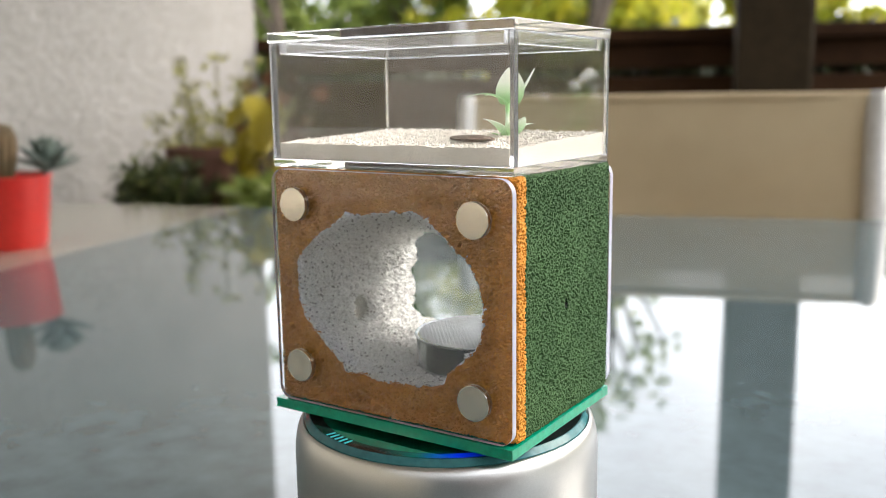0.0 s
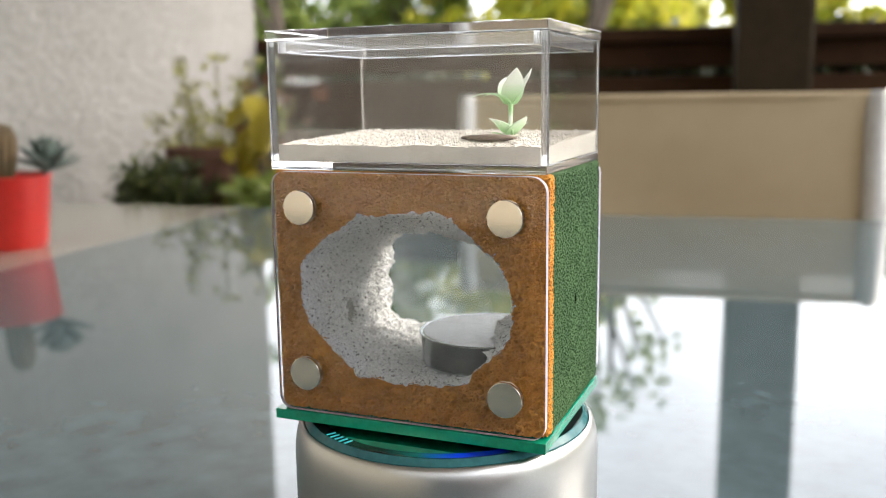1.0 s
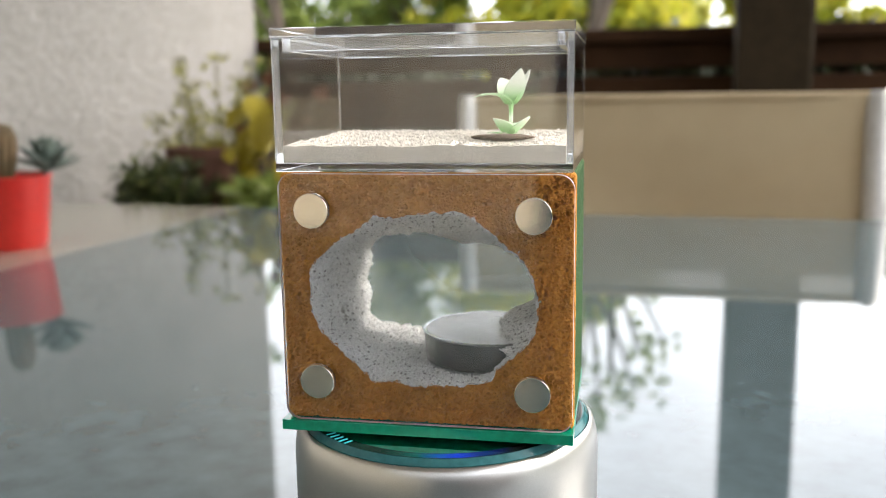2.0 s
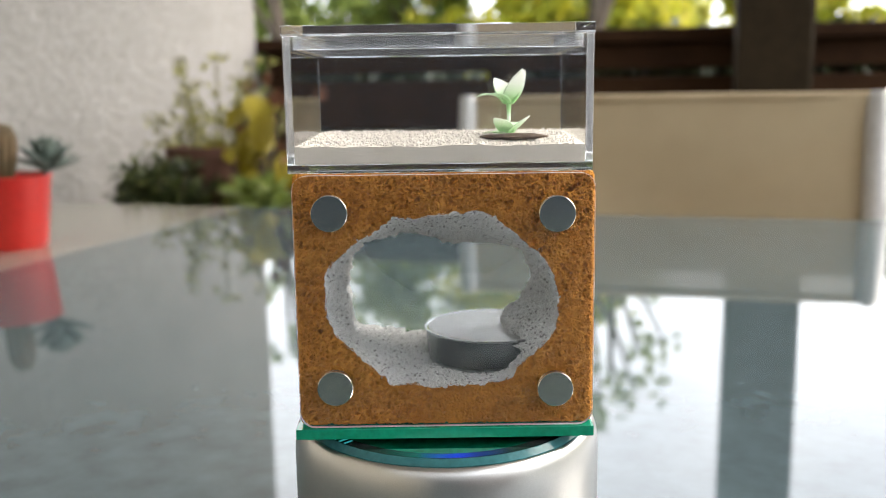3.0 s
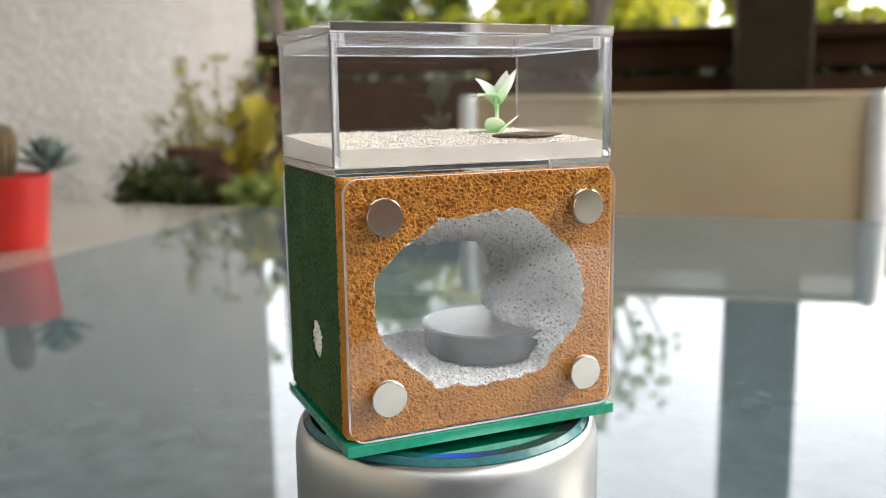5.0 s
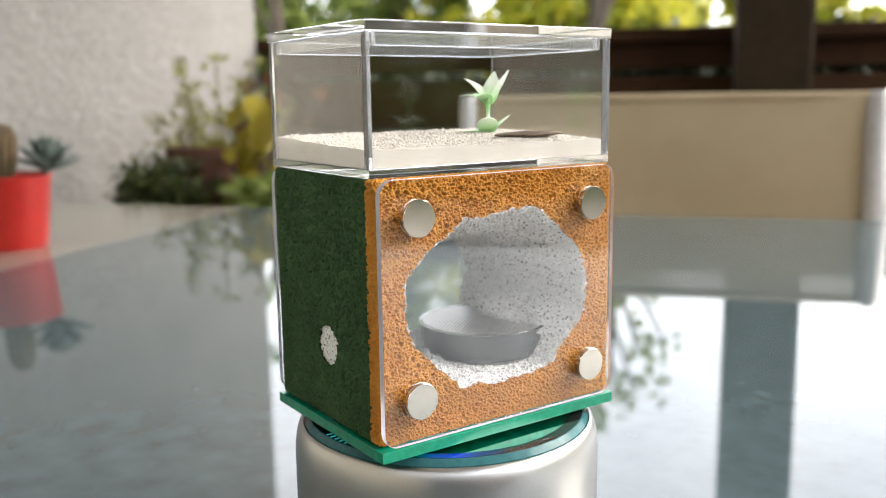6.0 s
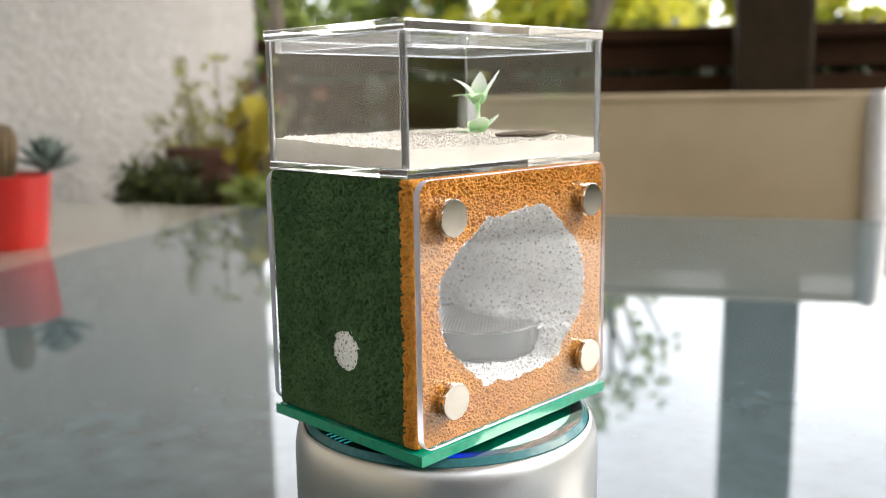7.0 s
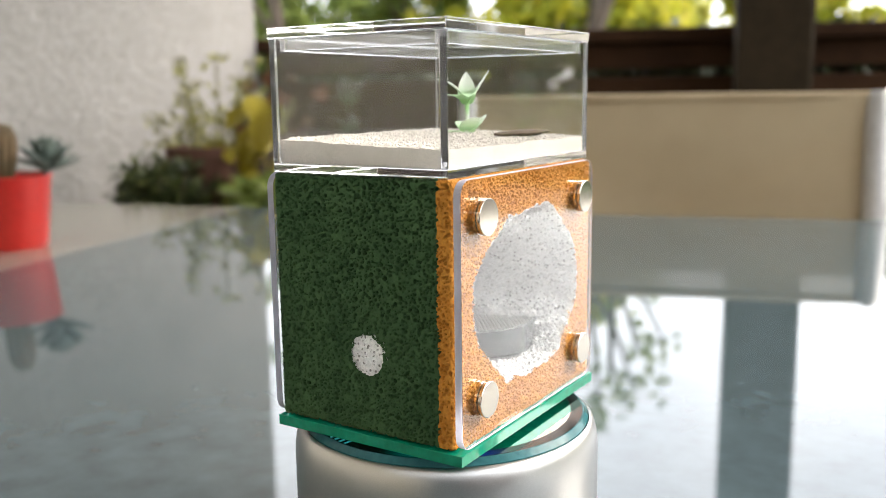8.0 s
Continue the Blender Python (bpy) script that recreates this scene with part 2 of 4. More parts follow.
FROSTED_P.inputs["IOR"].default_value = 1.49
POLISHED = clear("polished_acrylic_edge", (0.96, 0.97, 0.995), 0.035)
next(n for n in POLISHED.node_tree.nodes if n.type == "BSDF_PRINCIPLED").inputs["Transmission Weight"].default_value = 0.87


# ---- mesh helpers ----
def part(name, bm, material, parent=None, label="", smooth=False):
    me = bpy.data.meshes.new(name)
    if isinstance(bm, bmesh.types.BMesh):
        bm.normal_update()
        bm.to_mesh(me)
        bm.free()
    else:
        me.from_pydata(*bm)
        me.update()
    for m in (material if isinstance(material, (list, tuple)) else [material]):
        me.materials.append(m)
    if smooth:
        me.polygons.foreach_set("use_smooth", [True] * len(me.polygons))
        me.set_sharp_from_angle(angle=radians(38))
    ob = new(name, me)
    ob.parent = parent
    return tagged(ob, label) if label else ob


def empty(name, m, label, category, group="", kind=""):
    ob = new(name)
    ob.empty_display_size = 0.02
    ob.matrix_world = m
    return tagged(ob, label, category, group, kind)


def add_box(bm, x0, x1, y0, y1, z0, z1, bevel=0.0, m=None, segments=2):
    made = bmesh.ops.create_cube(bm, size=1.0)["verts"]
    for v in made:
        v.co = Vector(((x0 + x1) / 2 + v.co.x * (x1 - x0), (y0 + y1) / 2 + v.co.y * (y1 - y0), (z0 + z1) / 2 + v.co.z * (z1 - z0)))
    if bevel:
        edges = list({e for v in made for e in v.link_edges})
        got = bmesh.ops.bevel(bm, geom=edges, offset=bevel, segments=segments, affect="EDGES", profile=0.5)
        made = list({v for f in got["faces"] for v in f.verts} | {v for v in made if v.is_valid})
    if m is not None:
        bmesh.ops.transform(bm, matrix=m, verts=made)
    return made


def box(x0, x1, y0, y1, z0, z1, bevel=0.0, m=None, segments=2):
    bm = bmesh.new()
    add_box(bm, x0, x1, y0, y1, z0, z1, bevel, m, segments)
    return bm


def lathe(profile, steps=64, close=True):
    """A turned solid from (radius, z) pairs."""
    bm = bmesh.new()
    rings = []
    for r, z in profile:
        if r < 1e-7:
            rings.append([bm.verts.new((0, 0, z))])
        else:
            rings.append([bm.verts.new((r * math.cos(2 * math.pi * k / steps), r * math.sin(2 * math.pi * k / steps), z)) for k in range(steps)])
    for a, b in zip(rings, rings[1:]):
        for k in range(steps):
            k2 = (k + 1) % steps
            if len(a) == 1 and len(b) > 1:
                bm.faces.new((a[0], b[k], b[k2]))
            elif len(b) == 1 and len(a) > 1:
                bm.faces.new((a[k], b[0], a[k2]))
            elif len(a) > 1:
                bm.faces.new((a[k], b[k], b[k2], a[k2]))
    bmesh.ops.recalc_face_normals(bm, faces=bm.faces)
    return bm


def add_tube(bm, points, radii, steps=8):
    """A tapered tube along points."""
    rings = []
    for k, q in enumerate(points):
        q = Vector(q)
        d = (Vector(points[min(k + 1, len(points) - 1)]) - Vector(points[max(k - 1, 0)])).normalized()
        side = d.orthogonal().normalized() if k == 0 else (side - d * side.dot(d)).normalized()
        up = d.cross(side)
        rings.append([bm.verts.new(q + radii[k] * (math.cos(2 * math.pi * j / steps) * side + math.sin(2 * math.pi * j / steps) * up)) for j in range(steps)])
    for a, b in zip(rings, rings[1:]):
        for j in range(steps):
            bm.faces.new((a[j], a[(j + 1) % steps], b[(j + 1) % steps], b[j]))
    bm.faces.new(rings[0][::-1])
    bm.faces.new(rings[-1])


def rounded_slab(w, h, r, y0, y1, bevel, seg=6):
    """An upright plate in x and z with rounded corners, from y0 to y1; z runs from 0 to h."""
    bm = bmesh.new()
    ring = []
    for cx, cz, a0 in ((w / 2 - r, h - r, 0), (-w / 2 + r, h - r, 90), (-w / 2 + r, r, 180), (w / 2 - r, r, 270)):
        for k in range(seg + 1):
            a = radians(a0 + 90 * k / seg)
            ring.append((cx + r * math.cos(a), cz + r * math.sin(a)))
    front = bm.faces.new([bm.verts.new((x, y0, z)) for x, z in ring])
    got = bmesh.ops.extrude_face_region(bm, geom=[front])
    for v in got["geom"]:
        if isinstance(v, bmesh.types.BMVert):
            v.co.y = y1
    bmesh.ops.recalc_face_normals(bm, faces=bm.faces)
    if bevel:
        rim = [e for e in bm.edges if abs(e.verts[0].co.y - e.verts[1].co.y) < 1e-9]
        bmesh.ops.bevel(bm, geom=rim, offset=bevel, segments=2, affect="EDGES", profile=0.5)
    return bm


# ---- the setting ----
def setting():
    ground = part("ground", box(-60, 60, -60, 60, -0.3, -0.02), LAWN)
    tagged(ground, "green lawn reaching to the horizon", "ground", kind="structure")
    # The second slab lies out of view, added to lighten what the magnets reflect.
    for u0, u1, v0, v1, label in ((-1.05, 7.5, -2.6, 2.25, "grey paved terrace under the table"), (1.75, 7.5, 2.254, 6.0, "unseen grey paving added beside the garden for reflections")):
        pave = part("pavement", box(u0, u1, v0, v1, -0.1, 0.0, 0.004), PAVING)
        pave.matrix_world = house(0, 0)
        tagged(pave, label, "pavement", kind="structure")
    # The cream southern stretch is added out of view to brighten reflections.
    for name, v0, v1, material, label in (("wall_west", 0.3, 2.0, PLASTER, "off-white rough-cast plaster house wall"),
                                          ("wall_west_smooth", -2.9, 0.296, CREAM, "unseen cream stretch of house wall, added for its reflections")):
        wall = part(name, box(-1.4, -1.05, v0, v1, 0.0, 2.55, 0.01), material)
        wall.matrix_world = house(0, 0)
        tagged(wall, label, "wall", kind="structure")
    roof = part("ceiling", box(-1.4, 1.45, -2.9, 2.1, 2.554, 2.66, 0.01), CEILING)
    roof.matrix_world = house(0, 0)
    tagged(roof, "white boarded underside of the terrace roof", "ceiling", kind="structure")
    # Added walls behind the camera: they colour the reflections and limit light from behind.
    for name, u0, u1, material, label in (("wall_south", -1.046, 0.0, CREAM, "unseen cream wall added behind the terrace for reflections"),
                                          ("wall_south_slate", 0.004, 1.35, SLATE_FILLER, "unseen slate-blue wall added behind the terrace for dark reflections"),
                                          ("wall_south_brown", 1.354, 7.5, BROWN_FILLER, "unseen brown wall added behind the terrace for dark reflections")):
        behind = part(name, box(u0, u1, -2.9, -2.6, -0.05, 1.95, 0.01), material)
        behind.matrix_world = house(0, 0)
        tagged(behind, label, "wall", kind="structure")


def fence_run(name, m, length, label):
    """A low railing of stained boards: cap rail, boards with gaps, uprights."""
    f = empty(name, m, label, "fence")
    part("cap_rail", box(-0.06, length, -0.06, 0.06, 0.999, 1.031, 0.004), DARK_WOOD, f)
    for z0, z1 in ((0.935, 0.9985), (0.79, 0.917), (0.655, 0.778), (0.5, 0.643), (0.36, 0.48), (0.22, 0.34), (0.08, 0.2)):
        part("board", box(0, length, -0.012, 0.012, z0, z1, 0.003), DARK_WOOD, f)
    x = 0.0
    while x < length:
        part("upright", box(x, x + 0.06, 0.012, 0.06, 0.0, 0.999, 0.003), DARK_WOOD, f)
        x += 0.62
    return f


def terrace_post(m):
    p = empty("terrace_post", m, "dark brown square timber post of the terrace roof", "post")
    part("shaft", box(-0.078, 0.078, -0.078, 0.078, 0.0, 2.55, 0.006), POST_WOOD, p)
    part("corner_strip", box(0.078, 0.084, -0.05, 0.05, 0.0, 2.55, 0.002), POST_WOOD, p)


def glass_table():
    t = empty("patio_table", house(0, 0), "large patio table with tinted glass top and beige leaf", "table")
    u0, u1, v0, v1 = -0.86, 0.62, -0.72, 0.818
    bm = bmesh.new()
    add_box(bm, -0.4975, u1, v0, v1, TZ - 0.008, TZ, 0.0006)
    part("tabletop", bm, TABLE_GLASS, t)
    part("side_leaf", box(u0, -0.498, v0, v1, TZ - 0.008, TZ, 0.0006), LAMINATE, t, "matt beige side leaf")
    for x0, x1, y0, y1 in ((u0 + 0.02, u1 - 0.02, v1 - 0.06, v1 - 0.02), (u0 + 0.02, u1 - 0.02, v0 + 0.02, v0 + 0.06), (u0 + 0.02, u0 + 0.06, v0 + 0.06, v1 - 0.06), (u1 - 0.06, u1 - 0.02, v0 + 0.06, v1 - 0.06)):
        part("apron", box(x0, x1, y0, y1, TZ - 0.05, TZ - 0.008, 0.003), TABLE_METAL, t)
    for x in (u0 + 0.06, u1 - 0.06):
        for y in (v0 + 0.06, v1 - 0.06):
            part("leg", lathe([(0, 0), (0.022, 0), (0.022, TZ - 0.008), (0, TZ - 0.008)], 20), TABLE_METAL, t).location = (x, y, 0)


def sling_chair(m, w):
    """An outdoor armchair: two pale uprights, a sagging woven back and seat, arms and legs. Its back faces +y."""
    c = empty("patio_chair", m, "patio armchair with beige woven sling and pale metal frame", "chair")
    top, lean = EYE[2] - 0.001, 0.11
    def back_point(z):
        return lean * (z - 0.42)
    for s in (-1, 1):
        bm = bmesh.new()
        pts = [(s * w / 2, back_point(z), z) for z in (0.40, 0.55, 0.7, top - 0.012, top - 0.002)]
        add_tube(bm, pts, [0.018 if s > 0 else 0.013] * 4 + [0.011], 14)
        part("back_upright", bm, ALU, c, smooth=True)
        bm = bmesh.new()
        add_tube(bm, [(s * (w / 2 + 0.012), back_point(0.64) - 0.01, 0.645), (s * (w / 2 + 0.015), -0.2, 0.655), (s * (w / 2 + 0.01), -0.46, 0.635)], [0.014, 0.018, 0.014], 12)
        part("armrest", bm, ALU, c, smooth=True)
        bm = bmesh.new()
        add_tube(bm, [(s * (w / 2 + 0.01), -0.44, 0.63), (s * (w / 2 + 0.01), -0.47, 0.0)], [0.014, 0.014], 12)
        part("front_leg", bm, ALU, c, smooth=True)
        bm = bmesh.new()
        add_tube(bm, [(s * w / 2, back_point(0.42), 0.42), (s * w / 2, 0.1, 0.0)], [0.0155, 0.0145], 12)
        part("rear_leg", bm, ALU, c, smooth=True)
    bm = bmesh.new()
    add_tube(bm, [(-w / 2, back_point(top), top - 0.008), (w / 2, back_point(top), top - 0.008)], [0.006, 0.006], 12)
    part("top_rail", bm, SLING, c, smooth=True)
    def cloth(point, nx, ny, thick):
        verts, faces = [], []
        for layer in (0, 1):
            for j in range(ny + 1):
                for i in range(nx + 1):
                    verts.append(point(i / nx, j / ny) + Vector((0, 0.0015 * layer, 0.0005 * layer)))
        size = (nx + 1) * (ny + 1)
        for j in range(ny):
            for i in range(nx):
                a = j * (nx + 1) + i
                faces.append((a, a + 1, a + nx + 2, a + nx + 1))
        return verts, [], faces
    def back(a, b):
        z = 0.44 + b * (top - 0.008 - 0.44)
        sag = 0.018 * math.sin(math.pi * a) * math.sin(math.pi * min(1, 1.15 * b)) + 0.005 * noise.noise((a * 3, b * 3, 2)) - 0.006 * math.exp(-((b - 0.55 - 0.45 * a * a) / 0.07) ** 2)
        return Vector(((a - 0.5) * (w - 0.02), back_point(z) + sag, z))
    def seat(a, b):
        return Vector(((a - 0.5) * (w - 0.02), -0.45 + b * 0.45, 0.43 - 0.03 * math.sin(math.pi * a) - 0.01 * b))
    part("back_sling", cloth(back, 40, 30, 0.0015), SLING, c, smooth=True)
    part("seat_sling", cloth(seat, 20, 12, 0.0015), SLING, c, smooth=True)
    return c


# ---- foliage ----
def leaf_quads(verts, faces, rng, centre, spread, count, size, flat=0.0):
    """Adds count small bent leaves round centre."""
    for _ in range(count):
        d = Vector((rng.gauss(0, 1), rng.gauss(0, 1), rng.gauss(0, 1))).normalized()
        c = Vector(centre) + Vector((d.x * spread[0], d.y * spread[1], d.z * spread[2])) * (rng.random() ** 0.45)
        a = Vector((rng.gauss(0, 1), rng.gauss(0, 1), rng.gauss(0, 1) * (1 - flat))).normalized()
        b = a.cross(Vector((rng.gauss(0, 1), rng.gauss(0, 1), rng.gauss(0, 1)))).normalized()
        n = a.cross(b)
        s = size * rng.uniform(0.6, 1.3)
        k = len(verts)
        verts += [c, c + a * s * 0.5 + b * s * 0.28 + n * s * 0.08, c + a * s, c + a * s * 0.5 - b * s * 0.28 + n * s * 0.08]
        faces += [(k, k + 1, k + 2), (k, k + 2, k + 3)]


def tree(m, height, width, leaf, label, seed, clumps=46, leaves=70, size=0.09, low=0.25, category="tree", lean=None):
    """A tapered trunk with limbs, and a crown of small leaves in uneven clumps."""
    rng = random.Random(seed)
    t = empty("tree" if category == "tree" else "shrub", m, label, category)
    bm = bmesh.new()
    lean = rng.uniform(-0.1, 0.1) if lean is None else lean
    add_tube(bm, [(0, 0, -0.05), (lean * 0.3, 0, height * 0.3), (lean, 0.05, height * 0.6), (lean, 0, height * 0.9)], [height * 0.035, height * 0.027, height * 0.016, height * 0.005], 9)
    verts, faces = [], []
    for k in range(clumps):
        a, r, z = rng.uniform(0, 2 * math.pi), width / 2 * rng.uniform(0.1, 1.0) ** 0.6, height * rng.uniform(low, 1.0)
        r *= 1.0 if z < 0.7 * height else (1.12 - (z / height - 0.7) * 2.4)
        c = Vector((lean + r * math.cos(a), r * math.sin(a), z))
        if k % 3 == 0:
            s = Vector((lean * 0.6, 0, z * 0.7))
            add_tube(bm, [s, s.lerp(c, 0.6) + Vector((0, 0, -0.04 * height)), c], [height * 0.01, height * 0.006, height * 0.003], 5)
        w = width * rng.uniform(0.1, 0.2)
        leaf_quads(verts, faces, rng, c, (w, w, w * 0.75), leaves, size)
    part("trunk", bm, BARK, t)
    part("crown", (verts, [], faces), leaf, t)
    return t


def blade(length, width, curl, cup, thick, steps=7, across=4, tip=0.0):
    """A leaf or petal along +x that curls upward, pointed at its end, with real thickness."""
    verts, faces = [], []
    for side in (0, 1):
        for i in range(steps + 1):
            s = i / steps
            w = width / 2 * (math.sin(math.pi * (0.12 + 0.88 * s) ** 0.85) ** 0.8 if s < 1 else 0.02)
            for j in range(across + 1):
                q = 2 * j / across - 1
                verts.append(Vector((length * s * math.cos(curl * s), q * w, length * s * math.sin(curl * s) + cup * w * q * q - thick * side * (1 - 0.6 * s) + tip * s ** 3)))
    n = (steps + 1) * (across + 1)
    def at(side, i, j):
        return side * n + i * (across + 1) + j
    for i in range(steps):
        for j in range(across):
            faces.append((at(0, i, j), at(0, i + 1, j), at(0, i + 1, j + 1), at(0, i, j + 1)))
            faces.append((at(1, i, j + 1), at(1, i + 1, j + 1), at(1, i + 1, j), at(1, i, j)))
        for j in (0, across):
            q = (at(0, i, j), at(1, i, j), at(1, i + 1, j), at(0, i + 1, j))
            faces.append(q if j else q[::-1])
    return verts, [], faces


def moved(mesh, m):
    return [m @ v for v in mesh[0]], [], mesh[2]


# ---- the turntable ----
def turntable():
    mm = 0.001
    t = empty("turntable", pose(0, 0, TZ), "round silver display turntable with a glass mirror top", "turntable")
    top = 51.4
    prof = [(0, 0.2), (45.5, 0.2), (46.5, 1.2), (48.0, 3), (48.1, 8), (48.1, top - 17.0)]
    for k in range(1, 9):   # rolled shoulder
        a = radians(90 * k / 8)
        prof.append((45.35 + 2.75 * math.cos(a), top - 17.0 + 10.6 * math.sin(a)))
    prof += [(45.2, top - 6.7), (45.15, top - 12), (0, top - 12)]
    part("housing", lathe([(r * mm, z * mm) for r, z in prof], 160), SATIN, t, "satin silver housing", True)
    part("foot_ring", lathe([(40 * mm, 0), (44 * mm, 0), (44 * mm, 0.2 * mm), (40 * mm, 0.2 * mm)], 80), BLACK_RING, t)
    lamps = [(270, 52, RIM_LAMP)] + [(215 + 3.0 * k, 1.3, CYAN_LED) for k in range(5)]
    for at, wide, m in lamps:
        bm = bmesh.new()
        rows = [[bm.verts.new((r * mm * math.cos(radians(a)), r * mm * math.sin(radians(a)), (top - 4.56) * mm)) for r in (39.9, 43.0)] for a in np.linspace(at - wide / 2, at + wide / 2, 5 if wide < 9 else 25)]
        for p, q in zip(rows, rows[1:]):
            bm.faces.new((p[0], p[1], q[1], q[0]))
        part("status_lamp", bm, m, t, "small coloured light under the glass rim")
    return t


def mirror_plate():
    """The thick glass disc that turns: bevelled teal edge, black ring, silvered middle, four soft pads."""
    mm = 0.001
    p = empty("mirror_disc", pose(0, 0, BZ), "thick round mirror glass disc with a teal edge", "mirror")
    z0, z1 = -7.4, -4.6
    part("glass_edge", lathe([(r * mm, z * mm) for r, z in ((43.2, z0), (44.8, z0), (45.0, z0 + 0.3), (45.0, z0 + 1.2), (43.6, z1), (43.2, z1 + 0.001))], 128), TEAL_GLASS, p)
    part("dark_ring", lathe([(r * mm, z * mm) for r, z in ((39.6, z0), (43.2, z0), (43.2, z1), (39.6, z1))], 128), BLACK_RING, p)
    part("silvering", lathe([(r * mm, z * mm) for r, z in ((0, z0), (39.6, z0), (39.6, z1), (0, z1))], 128), MIRROR, p)
    for x in (-1, 1):
        for y in (-1, 1):
            part("pad", lathe([(0, z1 * mm), (3 * mm, z1 * mm), (2.6 * mm, -3.04 * mm), (0, -3.04 * mm)], 16), BLACK_RING, p).location = (x * 0.022, y * 0.016, 0)
    return p


# ---- the nest ----
# where the opening's edge is chipped wider or left narrower: angle, share, width
CHIPPED = [(2.87, 0.045, 0.14), (2.33, -0.032, 0.22), (2.08, 0.06, 0.06), (1.78, -0.045, 0.2), (1.12, 0.055, 0.17), (0.6, -0.03, 0.22),
           (5.98, 0.04, 0.17), (5.41, 0.085, 0.12), (5.14, 0.04, 0.15), (4.18, 0.07, 0.1), (3.73, -0.045, 0.18)]


def outline(a):
    """The carved opening on the front: its edge, in millimetres from (-1, 36.5), at the angle a."""
    c, s = math.cos(a), math.sin(a)
    r = ((c / 32.3) ** 2 + (s / 24.8) ** 2) ** -0.5
    q = a % (2 * math.pi)
    for at, much, wide in CHIPPED:
        away = (a - at + math.pi) % (2 * math.pi) - math.pi
        r *= 1 + much * math.exp(-(away / wide) ** 2)
    return r + 0.35 * noise.noise((3 * c, 3 * s, 7.1)) + 0.5 * noise.noise((8 * c, 8 * s, 1.7)) + 0.42 * noise.noise((21 * c, 21 * s, 4.2)) + 0.14 * noise.noise((45 * c, 45 * s, 2.2))


FRONT_C, BACK_C, BACK_R = (-1.0, 36.5), (-1.0, 30.2), (31.5, 17.4)
X0, X1, Y0, Y1, ZT = -42.0, 41.7, -29.2, 31.2, 72.45


def pits(v, pick, count, least, more, seed, low=2.0, high=4.2, bowl=0.32):
    """How deep each of the points v lies in one of count small round pores set among the points that pick names."""
    rng = np.random.default_rng(seed)
    chosen = np.nonzero(pick)[0]
    near = KDTree(len(chosen))
    for k in chosen:
        near.insert(v[k], int(k))
    near.balance()
    depth = np.zeros(len(v))
    warp = {int(k): 1 + 0.6 * noise.noise(Vector(v[k]) * 1.7) for k in chosen}
    for at in chosen[rng.integers(len(chosen), size=count)]:
        rad = least + more * rng.random() ** 2.4
        deep = rad * (low + (high - low) * rng.random())
        reach = near.find_range(v[at], rad * 1.1)
        if max(depth[k] for _, k, _ in reach) > 0.08:    # pores keep a wall between them
            continue
        for _, k, dist in reach:
            depth[k] = max(depth[k], deep * max(0.0, 1 - (dist * warp[k] / rad) ** 2) ** bowl)
    return depth


